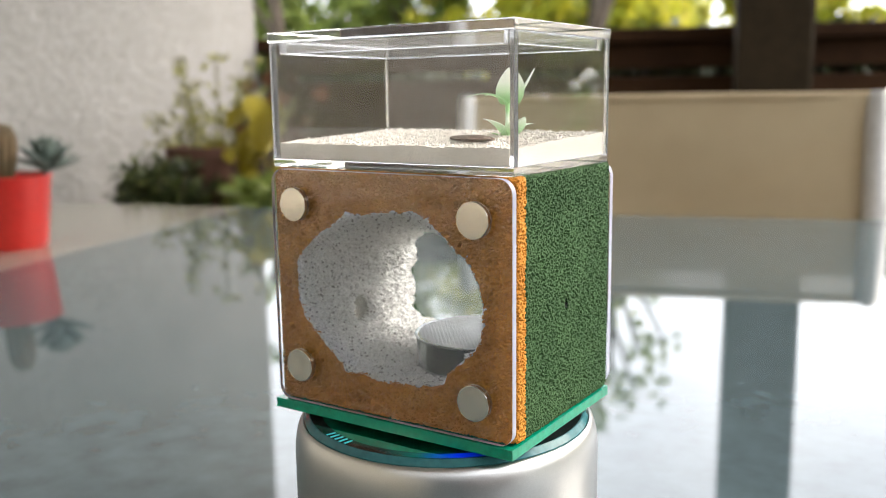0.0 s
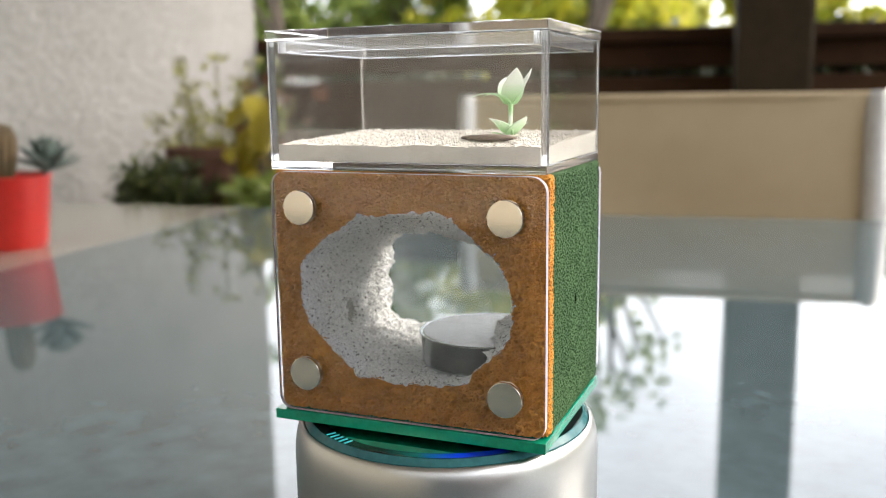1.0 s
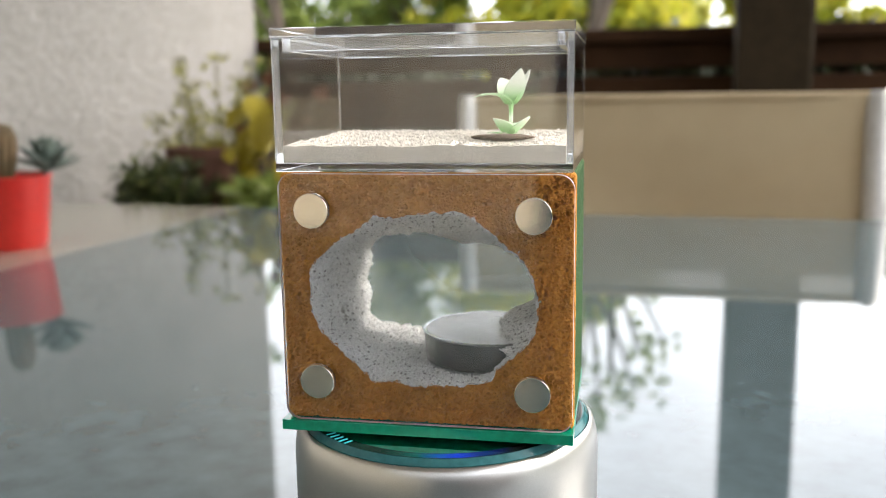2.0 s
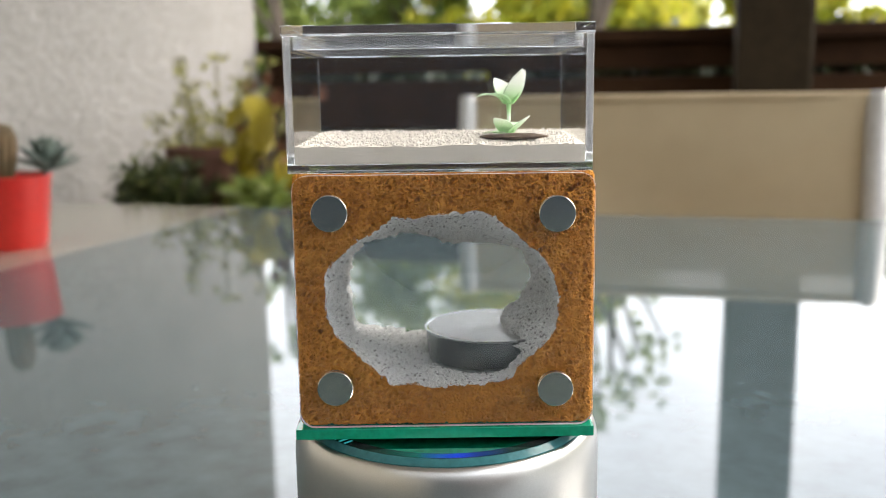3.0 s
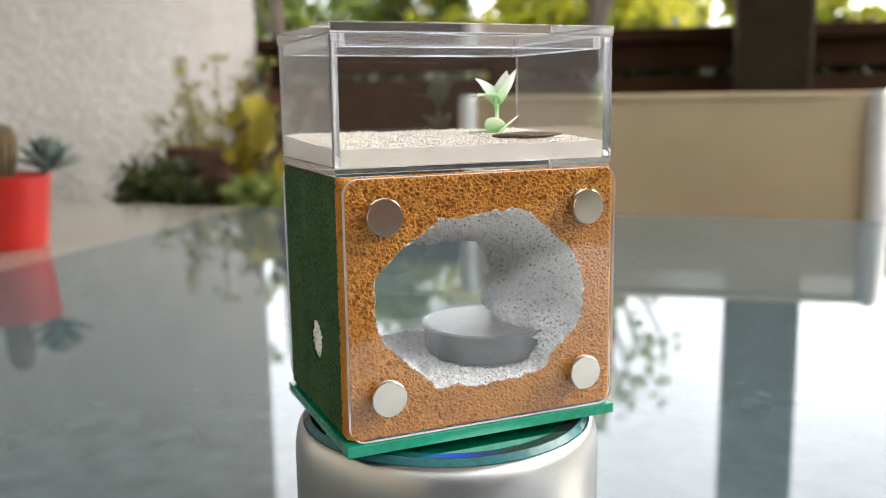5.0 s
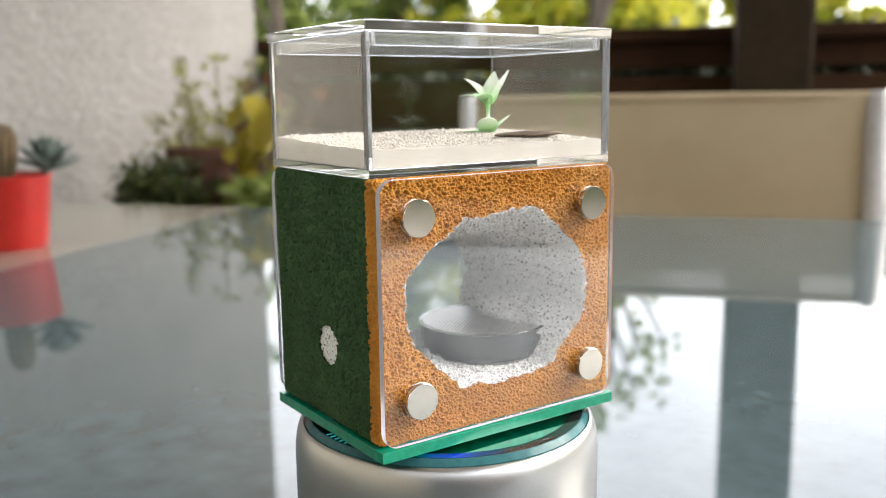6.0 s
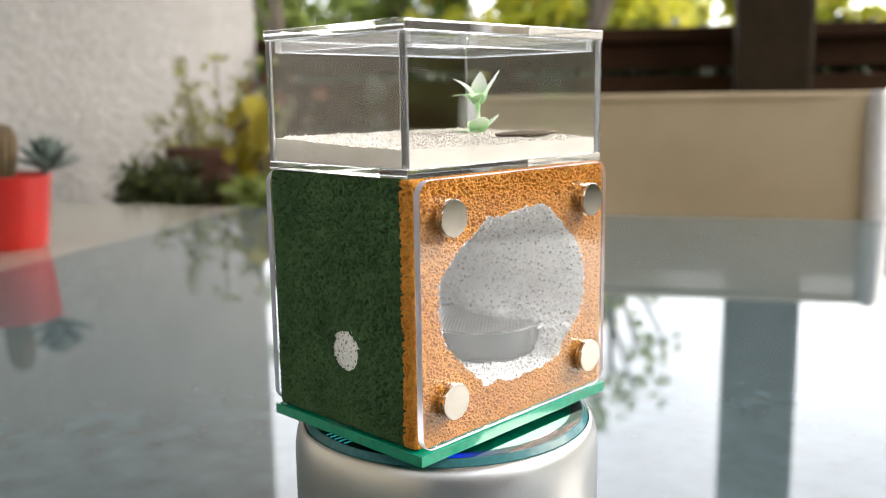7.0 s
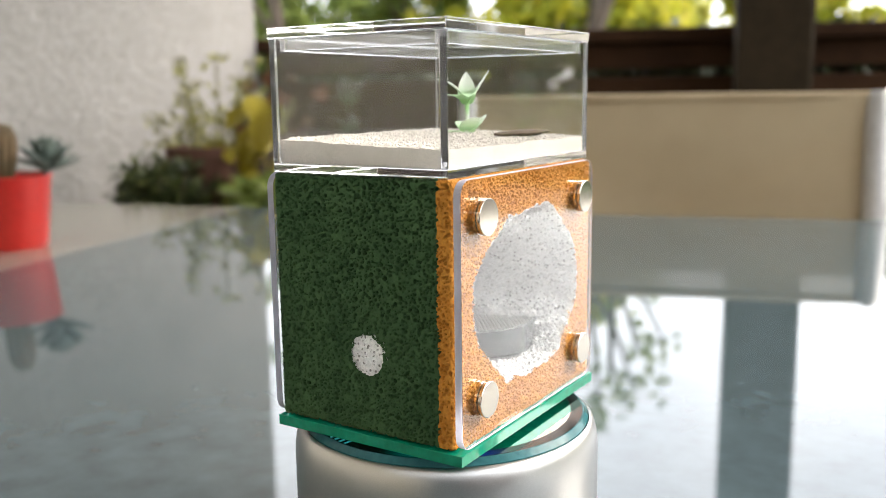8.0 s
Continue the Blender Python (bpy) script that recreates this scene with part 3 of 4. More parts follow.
def pitted_block(parent):
    """The painted block: a finely divided box with rounded edges, pitted all over, open at the carved chamber."""
    step, r = 0.15, 1.6
    lo, hi = np.array((X0, Y0, 0.0)), np.array((X1, Y1, ZT))
    counts = [int(round((hi[k] - lo[k]) / step)) for k in range(3)]
    lines = [np.linspace(lo[k], hi[k], counts[k] + 1) for k in range(3)]
    table, verts, quads = {}, [], []
    def vertex(i, j, k):
        key = (i, j, k)
        if key not in table:
            table[key] = len(verts)
            verts.append((lines[0][i], lines[1][j], lines[2][k]))
        return table[key]
    nx, ny, nz = counts
    edge = [outline(2 * math.pi * k / 720) for k in range(720)]
    def inside(x, z, grow=0.0):
        dx, dz = x - FRONT_C[0], z - FRONT_C[1]
        return math.hypot(dx, dz) < edge[int(math.atan2(dz, dx) / (2 * math.pi) * 720) % 720] + grow
    kinds = []
    for i in range(nx):
        for k in range(nz):
            x, z = (lines[0][i] + lines[0][i + 1]) / 2, (lines[2][k] + lines[2][k + 1]) / 2
            if not inside(x, z):
                quads.append((vertex(i, 0, k), vertex(i + 1, 0, k), vertex(i + 1, 0, k + 1), vertex(i, 0, k + 1)))
                kinds.append(2 if inside(x, z, 0.1 + 1.1 * noise.noise((x * 0.45, z * 0.45, 3))) else 0)
    for side in (0, nx):
        for j in range(ny):
            for k in range(nz):
                y, z = (lines[1][j] + lines[1][j + 1]) / 2, (lines[2][k] + lines[2][k + 1]) / 2
                wob = 0.35 * noise.noise((y * 0.5, z * 0.5, side))
                if side == 0 and math.hypot((y + 1.1) / 5.5, (z - 22.8) / 5.8) < 1 + 0.35 * wob:
                    continue
                if side and math.hypot((y - 0.5) / 0.8, (z - 33.5) / 1.9) < 1:
                    continue
                q = (vertex(side, j, k), vertex(side, j + 1, k), vertex(side, j + 1, k + 1), vertex(side, j, k + 1))
                quads.append(q if side else q[::-1])
                kinds.append(0 if y < -24.4 + wob + 0.5 * noise.noise((z * 0.12, 5, side)) else 1)
    for i in range(nx):
        for j in range(ny):
            x, y = (lines[0][i] + lines[0][i + 1]) / 2, (lines[1][j] + lines[1][j + 1]) / 2
            if min(x - X0, X1 - x, y - Y0, Y1 - y) > 6:
                continue
            quads.append((vertex(i, j, nz), vertex(i + 1, j, nz), vertex(i + 1, j + 1, nz), vertex(i, j + 1, nz)))
            kinds.append(0 if y < -24.4 else 1)
    v = np.array(verts)
    # round the edges: clamp to the shrunken box and push out
    inner = np.clip(v, lo + r, hi - r)
    d = v - inner
    n = d / np.maximum(np.linalg.norm(d, axis=1, keepdims=True), 1e-9)
    v = inner + n * r
    right, left = n[:, 0] > 0.6, n[:, 0] < -0.6
    rest = ~(right | left)
    depth = np.maximum(pits(v, rest, 9000, 0.3, 0.44, 5, 1.7, 3.0, 0.5), pits(v, rest, 20000, 0.2, 0.24, 8, 0.9, 1.6, 0.7))
    depth = np.maximum(depth, pits(v, left, 7500, 0.26, 0.44, 6, 2.4, 4.8))
    depth = np.maximum(depth, pits(v, right, 15000, 0.25, 0.36, 7))
    depth = depth * np.clip((np.abs(n).max(axis=1) - 0.62) / 0.36, 0.35, 1)
    lump = np.array([0.06 * noise.noise(q * 0.45) + 0.13 * noise.noise(q * 1.3) + 0.14 * noise.noise(q * 2.9) for q in map(Vector, v)])
    v = v + n * (lump * np.where(left, 0.35, 1.0) - depth)[:, None]
    me = bpy.data.meshes.new("block")
    me.from_pydata((v * 0.001).tolist(), [], quads)
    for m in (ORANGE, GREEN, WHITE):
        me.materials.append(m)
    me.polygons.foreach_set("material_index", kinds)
    me.polygons.foreach_set("use_smooth", [True] * len(quads))
    me.update()
    ob = new("block", me)
    ob.parent = parent
    return tagged(ob, "pitted aerated block painted orange in front and green at the sides")


def chamber(parent):
    """The carved white hollow from the front opening to the smaller one at the back."""
    around, deep = 820, 270
    verts, faces, ways, drilled = [], [], [], []
    for j in range(deep + 1):
        s = j / deep
        y = Y0 + 0.08 + (Y1 - Y0 - 0.08) * s
        k = s ** 0.8
        cx, cz = FRONT_C[0] + (BACK_C[0] - FRONT_C[0]) * k, FRONT_C[1] + (BACK_C[1] - FRONT_C[1]) * k
        for i in range(around):
            a = 2 * math.pi * i / around
            c, sn = math.cos(a), math.sin(a)
            front = outline(a) + 0.3 * max(0.0, 1 - 60 * s)
            rear = (abs(c / BACK_R[0]) ** 5 + abs(sn / BACK_R[1]) ** 5) ** -0.2
            rear *= 1 - 0.28 * max(0.0, sn) * min(1.0, max(0.0, (c + 0.55) / 0.9)) - 0.06 * math.exp(-((a - 5.9) / 0.35) ** 2)
            rad = front + (rear - front) * k
            grow = min(1.0, 6 * s)
            q = Vector((rad * c * 0.12, y * 0.07, rad * sn * 0.12))
            rad += grow * (1.8 * noise.noise(q) + 1.2 * noise.noise(q * 2.6) + 0.6 * noise.noise(q * 5.5))
            fine = Vector((rad * c, y, rad * sn))
            rad += min(1.0, 10 * s) * (0.9 * noise.noise(fine * 0.36) + 0.6 * noise.noise(fine * 0.9)) + 0.4 * noise.noise(fine * 3.0) * min(1.0, 20 * s)
            x, z = cx + rad * c, cz + rad * sn
            if c > 0:   # the wall swells inwards to a ledge over the dish
                ledge = max(0.0, min(1.0, (30.5 - z) / 6.0)) * max(0.0, min(1.0, (z - 19.0) / 2.0)) * min(1.0, 9 * s)
                x -= (10.5 + 1.2 * noise.noise((y * 0.25, z * 0.25, 3))) * ledge * ledge * (3 - 2 * ledge) * math.exp(-((y - 2.0) / 20.0) ** 2)
            if c < 0:   # mouth of the entrance tunnel
                e = math.hypot((y - 0.4) / 4.6, (z - 23.4) / 4.8)
                x += (-35.0 - x) * max(0.0, min(1.0, (1.05 - e) * 9))
            if sn < 0:  # a flat carved floor
                z = max(z, 12.2 - 4.0 * (1 - min(1.0, 7 * s)) + 0.5 * noise.noise((x * 0.2, y * 0.2, 0)) + 0.25 * noise.noise((x, y, 0)))
            mouth = c < 0 and math.hypot((y - 0.4) / 4.6, (z - 23.4) / 4.8) < 1.0
            verts.append((x, y, z))
            ways.append((0.0, 0.0, 0.0) if mouth else (c, 0.0, sn))
            drilled.append(mouth)
    for j in range(deep):
        for i in range(around):
            a, b = j * around + i, j * around + (i + 1) % around
            faces.append((a, b, b + around, a + around))
    v = np.array(verts)
    v = (v + np.array(ways) * (pits(v, np.ones(len(v), bool), 30000, 0.26, 0.6, 9, 1.6, 3.4, 0.4) * np.clip((v[:, 1] - Y0 - 0.3) / 1.2, 0, 1))[:, None]) * 0.001
    verts = v.tolist()
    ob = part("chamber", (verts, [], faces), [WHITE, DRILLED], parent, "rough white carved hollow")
    ob.data.polygons.foreach_set("material_index", [int(all(drilled[i] for i in f)) for f in faces])
    return ob


def rear_face(parent):
    """The back of the block, a plain painted face with the chamber's opening."""
    verts, faces, n = [], [], 96
    for k in range(n):
        a = 2 * math.pi * k / n
        c, s = math.cos(a), math.sin(a)
        r = (abs(c / BACK_R[0]) ** 5 + abs(s / BACK_R[1]) ** 5) ** -0.2 + 0.6
        q = min((42.0 - BACK_C[0] if c > 0 else 42.0 + BACK_C[0]) / max(abs(c), 1e-6), (ZT - BACK_C[1] if s > 0 else BACK_C[1]) / max(abs(s), 1e-6))
        verts += [((BACK_C[0] + r * c) * 0.001, Y1 * 0.001 - 0.0005, (BACK_C[1] + r * s) * 0.001)]
        verts += [(min(X1, max(X0, BACK_C[0] + q * c)) * 0.001, Y1 * 0.001 - 0.0012, (BACK_C[1] + q * s) * 0.001)]
    for k in range(n):
        a, b = 2 * k, 2 * ((k + 1) % n)
        faces.append((a, a + 1, b + 1, b))
    return part("rear_face", (verts, [], faces), GREEN, parent)


def entrance_plug(parent):
    """White porous plug in the entrance of the side, sunk a little."""
    rng = random.Random(3)
    verts, faces, rings, n = [], [], 16, 60
    for j in range(rings + 1):
        for i in range(n):
            a, rr = 2 * math.pi * i / n, j / rings
            y, z = -1.1 + 6.3 * rr * math.cos(a), 22.8 + 6.6 * rr * math.sin(a)
            p = Vector((y, z, 0))
            x = X0 + 0.45 + 0.35 * noise.noise(p * 0.9) + 0.4 * noise.noise(p * 2.4) + 0.25 * noise.noise(p * 5) + 0.5 * rr ** 6
            verts.append((x * 0.001, y * 0.001, z * 0.001))
    for j in range(rings):
        for i in range(n):
            a, b = j * n + i, j * n + (i + 1) % n
            faces.append((a, b, b + n, a + n))
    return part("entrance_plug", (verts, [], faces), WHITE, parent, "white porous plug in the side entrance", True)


def magnet_mesh():
    mm = 0.001
    prof = [(0, 0), (4.6, 0), (5.0, 0.25), (5.0, 0.95), (4.5, 1.12), (4.5, 1.25), (5.0, 1.42), (5.0, 2.26), (4.86, 2.4), (0, 2.42)]
    bm = lathe([(r * mm, z * mm) for r, z in prof], 56)
    bmesh.ops.transform(bm, matrix=pose(0, 0, 0, 90, 0, 0), verts=bm.verts)
    return bm


def pane(name, parent, x, z0, w, h, y0, y1, label, edge):
    """A clear plate with rounded corners and matt sawn edges."""
    mm = 0.001
    bm = rounded_slab(w * mm, h * mm, 4.2 * mm, y0 * mm, y1 * mm, 0.15 * mm)
    bm.normal_update()
    for f in bm.faces:
        f.material_index = 0 if abs(f.normal.y) > 0.9 else 1
    ob = part(name, bm, [ACRYLIC, edge], parent, label)
    ob.location = (x * mm, 0, z0 * mm)
    ob.visible_shadow = False
    return ob


def ant_nest():
    mm = 0.001
    n = empty("ant_nest", pose(0, 0, BZ), "ant nest in an orange and green block with clear panes", "ant nest")
    base = part("base_plate", box(-43.0 * mm, 41.8 * mm, -32.1 * mm, 31.9 * mm, -3.04 * mm, 0, 0.12 * mm), GREEN_ACRYLIC, n, "green acrylic base plate")
    pitted_block(n)
    chamber(n)
    rear_face(n)
    entrance_plug(n)
    pane("front_pane", n, -0.1, 0.25, 83.2, 71.9, -31.55, -29.35, "clear acrylic front pane", SAWN)
    pane("back_pane", n, -0.1, 0.25, 83.4, 71.9, 31.3, 33.6, "clear acrylic back pane", SAWN)
    me = None
    for x, z in ((-31.3, 62.0), (30.8, 61.2), (-31.2, 12.6), (30.6, 11.6)):
        if me is None:
            ob = part("magnet", magnet_mesh(), NICKEL, n, "round nickel-plated magnet", True)
            me = ob.data
        else:
            ob = new("magnet", me)
            ob.parent = n
        ob.location = (x * mm, -31.55 * mm, z * mm)
    return n


def water_dish():
    """A round low dish with a woven steel screen, standing in the chamber."""
    mm = 0.001
    d = empty("water_dish", pose(0, 0, BZ), "round milky water dish with a woven steel screen", "dish")
    cx, cy, z0, z1, r = 14.5, 0.0, 11.8, 21.6, 20.6
    body = part("bowl", lathe([(q * mm, z * mm) for q, z in ((0, z0), (r - 1.0, z0), (r - 0.6, z0 + 0.5), (r, z1 - 0.8), (r, z1 - 0.2), (r - 0.4, z1), (r - 1.2, z1 - 0.1), (r - 1.6, z0 + 1.2), (0, z0 + 1.0))], 96), DISH_WHITE, d, "milky plastic bowl", True)
    body.location = (cx * mm, cy * mm, 0)
    bm = bmesh.new()
    q = -r + 0.6
    while q < r - 0.5:
        half = math.sqrt(max(0.0, (r - 0.4) ** 2 - q * q))
        for turn in (0, 90):
            add_box(bm, q - 0.19, q + 0.19, -half, half, z1 - 0.05 + 0.12 * (turn > 0), z1 + 0.17 + 0.12 * (turn > 0), 0, pose(0, 0, 0, 0, 0, turn + 38))
        q += 1.12
    bmesh.ops.transform(bm, matrix=Matrix.Diagonal((mm, mm, mm, 1)), verts=bm.verts)
    wet = part("sponge", lathe([(0, (z1 - 0.9) * mm), ((r - 3.4) * mm, (z1 - 0.9) * mm), ((r - 3.6) * mm, (z0 + 1.3) * mm), (0, (z0 + 1.3) * mm)], 64), DISH_WATER, d, "grey wet sponge inside the bowl")
    wet.location = (cx * mm, cy * mm, 0)
    rim = part("rim", lathe([(q * mm, z * mm) for q, z in ((r - 0.9, z1 - 0.08), (r + 0.35, z1 - 0.08), (r + 0.5, z1 + 0.15), (r + 0.3, z1 + 0.4), (r - 0.5, z1 + 0.42), (r - 0.9, z1 + 0.3), (r - 0.9, z1 - 0.08))], 96), DISH_WHITE, d, "pale translucent rim", True)
    rim.location = (cx * mm, cy * mm, 0)
    screen = part("screen", bm, MESH_STEEL, d, "fine woven steel screen")
    screen.location = (cx * mm, cy * mm, 0)
    return d


# ---- the tank on top ----
TX, TY, TROT = -0.74, 0.31, -0.57


def sand_height(x, y):
    return 80.3 + 0.035 * (y + 10) + 0.5 * noise.noise((x * 0.08, y * 0.08, 2)) + 0.25 * noise.noise((x * 0.3, y * 0.3, 4)) + 0.5 * math.exp(-((x - 20) / 9) ** 2 - (y / 9) ** 2)


def tank():
    mm = 0.001
    k = empty("acrylic_tank", pose(0, 0, BZ) @ pose(0, 0, 0), "clear acrylic feeding tank with lid on the nest", "tank")
    m = pose(TX * mm, TY * mm, 0, 0, 0, TROT)
    ox, oy, w = 41.9, 29.4, 1.95
    zb, zw, zt = ZT + 0.05, ZT + 2.5, 109.25

    def plate(name, x0, x1, y0, y1, z0, z1, thin, bevel=0.16, parent=k, label="", edge=POLISHED):
        """A clear plate, thin along one axis; its narrow sides are sawn and slightly matt."""
        bm = box(x0 * mm, x1 * mm, y0 * mm, y1 * mm, z0 * mm, z1 * mm, bevel * mm)
        bm.normal_update()
        for f in bm.faces:
            f.material_index = 0 if abs(f.normal[thin]) > 0.9 else 1
        bmesh.ops.transform(bm, matrix=m, verts=bm.verts)
        o = part(name, bm, [FROSTED if edge == FROSTED else ACRYLIC, edge], parent, label)
        o.visible_shadow = False
        return o

    plate("floor_plate", -ox, ox, -oy, oy, zb, zw - 0.03, 2, edge=LID_EDGE)
    for s in (-1, 1):
        plate("long_wall", -ox, ox, s * (oy - w / 2) - w / 2, s * (oy - w / 2) + w / 2, zw, zt, 1)
        plate("short_wall", s * (ox - w / 2) - w / 2, s * (ox - w / 2) + w / 2, -oy + w + 0.02, oy - w - 0.02, zw, zt, 0)
    lid = plate("lid", -42.2, 42.2, -29.65, 29.65, 109.3, 112.3, 2, 0.25, k, "clear lid with an inner lip", LID_EDGE)
    px, py = 39.2, 26.9
    for s in (-1, 1):
        plate("lip_bar", -px, px, s * (py - 1) - 1, s * (py - 1) + 1, 105.9, 109.27, 1, 0.16, lid, "", FROSTED)
        plate("lip_bar", s * (px - 1) - 1, s * (px - 1) + 1, -py + 2.02, py - 2.02, 105.9, 109.27, 0, 0.16, lid, "", FROSTED)
    return k


def sand_bed():
    mm = 0.001
    s = empty("sand", pose(0, 0, BZ), "pale fine sand with coarser grains on top", "sand", kind="stuff")
    m = pose(TX * mm, TY * mm, 0, 0, 0, TROT)
    hx, hy, nx, ny = 39.88, 27.38, 150, 100
    verts, faces = [], []
    for j in range(ny + 1):
        for i in range(nx + 1):
            x, y = -hx + 2 * hx * i / nx, -hy + 2 * hy * j / ny
            verts.append(m @ Vector((x * mm, y * mm, (sand_height(x, y) + 0.16 * noise.noise((x * 2, y * 2, 0)) + 0.25 * noise.noise((x * 0.7, y * 0.7, 5))) * mm)))
    top = [(j * (nx + 1) + i, j * (nx + 1) + i + 1, (j + 1) * (nx + 1) + i + 1, (j + 1) * (nx + 1) + i) for j in range(ny) for i in range(nx)]
    rim = [i for i in range(nx + 1)] + [j * (nx + 1) + nx for j in range(1, ny + 1)] + [ny * (nx + 1) + i for i in range(nx - 1, -1, -1)] + [j * (nx + 1) for j in range(ny - 1, 0, -1)]
    first = len(verts)
    for i in rim:
        verts.append(Vector((verts[i].x, verts[i].y, 75.08 * mm)))
    n = len(rim)
    faces = top + [(rim[(i + 1) % n], rim[i], first + i, first + (i + 1) % n) for i in range(n)] + [tuple(range(first, first + n))[::-1]]
    part("sand_body", (verts, [], faces), SAND, s, smooth=False)
    rng = random.Random(8)
    verts, faces = [], []
    ico = bmesh.new()
    bmesh.ops.create_icosphere(ico, subdivisions=1, radius=1.0)
    shape, tris = [v.co.copy() for v in ico.verts], [tuple(v.index for v in f.verts) for f in ico.faces]
    ico.free()
    for _ in range(9500):
        x, y = rng.uniform(-hx + 0.6, hx - 0.6), rng.uniform(-hy + 0.6, hy - 0.6)
        r = 0.09 + 0.4 * rng.random() ** 4
        q = Euler((rng.uniform(0, 6), rng.uniform(0, 6), rng.uniform(0, 6))).to_matrix() @ Matrix.Diagonal((r * rng.uniform(0.8, 1.3), r, r * rng.uniform(0.6, 1)))
        c = Vector((x, y, sand_height(x, y) + r * 0.45))
        k = len(verts)
        verts += [m @ ((c + q @ (v * rng.uniform(0.85, 1.15))) * mm) for v in shape]
        faces += [tuple(k + i for i in f) for f in tris]
    part("grains", (verts, [], faces), GRAINS, s, "coarse pale sand grains")
    return s


def fake_plant():
    """A small moulded plant: two tiers of pointed leaves on a stem."""
    mm = 0.001
    p = empty("plastic_plant", pose(0, 0, BZ), "small pale green moulded plant with pointed leaves", "plant")
    base, mid = Vector((20.0, 4.4, 80.2)), Vector((20.4, 4.6, 90.6))
    bm = bmesh.new()
    add_tube(bm, [(base + (mid - base) * s + Vector((0.25 * math.sin(3 * s), 0, 0))) * mm for s in (0, 0.25, 0.5, 0.75, 1)], [0.75 * mm, 0.62 * mm, 0.6 * mm, 0.62 * mm, 0.8 * mm], 10)
    part("stem", bm, FAKE_PLANT, p, smooth=True)
    def leaf(at, length, width, turn, rise, curl, tip=0.0, name="leaf"):
        q = blade(length * mm, width * mm, curl, 0.14, 0.45 * mm, 9, 6, tip * mm)
        part(name, moved(q, Matrix.Translation(at * mm) @ pose(0, 0, 0, 0, -rise, turn)), FAKE_PLANT, p, smooth=True)
    for length, width, turn, rise, curl, tip in UPPER:
        leaf(mid, length, width, turn, rise, curl, tip)
    for length, width, turn, rise, curl, tip in LOWER:
        leaf(base + Vector((0, 0, 1.0)), length, width, turn, rise, curl, tip)
    return p


# length, width, heading, rise, curl, tip of each leaf
UPPER = [(11.5, 5.4, -147, 46, -0.55, -1.2), (12.4, 6.8, -57, 52, 0.05, 0.3), (12.0, 5.8, 33, 50, 0.1, 0.4), (11.2, 7.0, 118, 66, -0.35, -0.4), (9.6, 4.2, 165, 46, -0.5, -0.8)]
LOWER = [(9.5, 5.0, 143, 14, -0.25, 0.0), (8.8, 6.6, -125, 60, -0.4, -0.2), (9.4, 5.6, -28, 36, 0.0, 0.3), (8.4, 5.4, 58, 54, -0.5, -0.2)]


def bark_chip():
    mm = 0.001
    c = empty("bark_chip", pose(0, 0, BZ), "flat dark brown chip of bark lying on the sand", "bark chip")
    a, b = Vector((11.0, -11.0, 81.3)), Vector((29.5, -19.8, 81.6))
    verts, faces, nu, nv = [], [], 24, 14
    d = (b - a).normalized()
    side = d.cross(Vector((0, 0, 1)))
    for i in range(nu + 1):
        s = i / nu
        w = 3.4 * math.sin(math.pi * (0.03 + 0.94 * s)) ** 0.6 + 0.4 * noise.noise((s * 6, 1, 0))
        h = 1.05 * math.sin(math.pi * (0.03 + 0.94 * s)) ** 0.5 + 0.2 * noise.noise((s * 5, 4, 0))
        for j in range(nv):
            q = 2 * math.pi * j / nv
            verts.append((a.lerp(b, s) + side * (w * math.cos(q)) + Vector((0, 0, h * math.sin(q) + 0.15 * noise.noise((s * 9, q, 2)) - 0.05))) * mm)
    for i in range(nu):
        for j in range(nv):
            faces.append((i * nv + j, i * nv + (j + 1) % nv, (i + 1) * nv + (j + 1) % nv, (i + 1) * nv + j))
    faces += [tuple(range(nv))[::-1], tuple(nu * nv + j for j in range(nv))]
    part("chip", (verts, [], faces), BARK_CHIP, c, smooth=True)
    return c


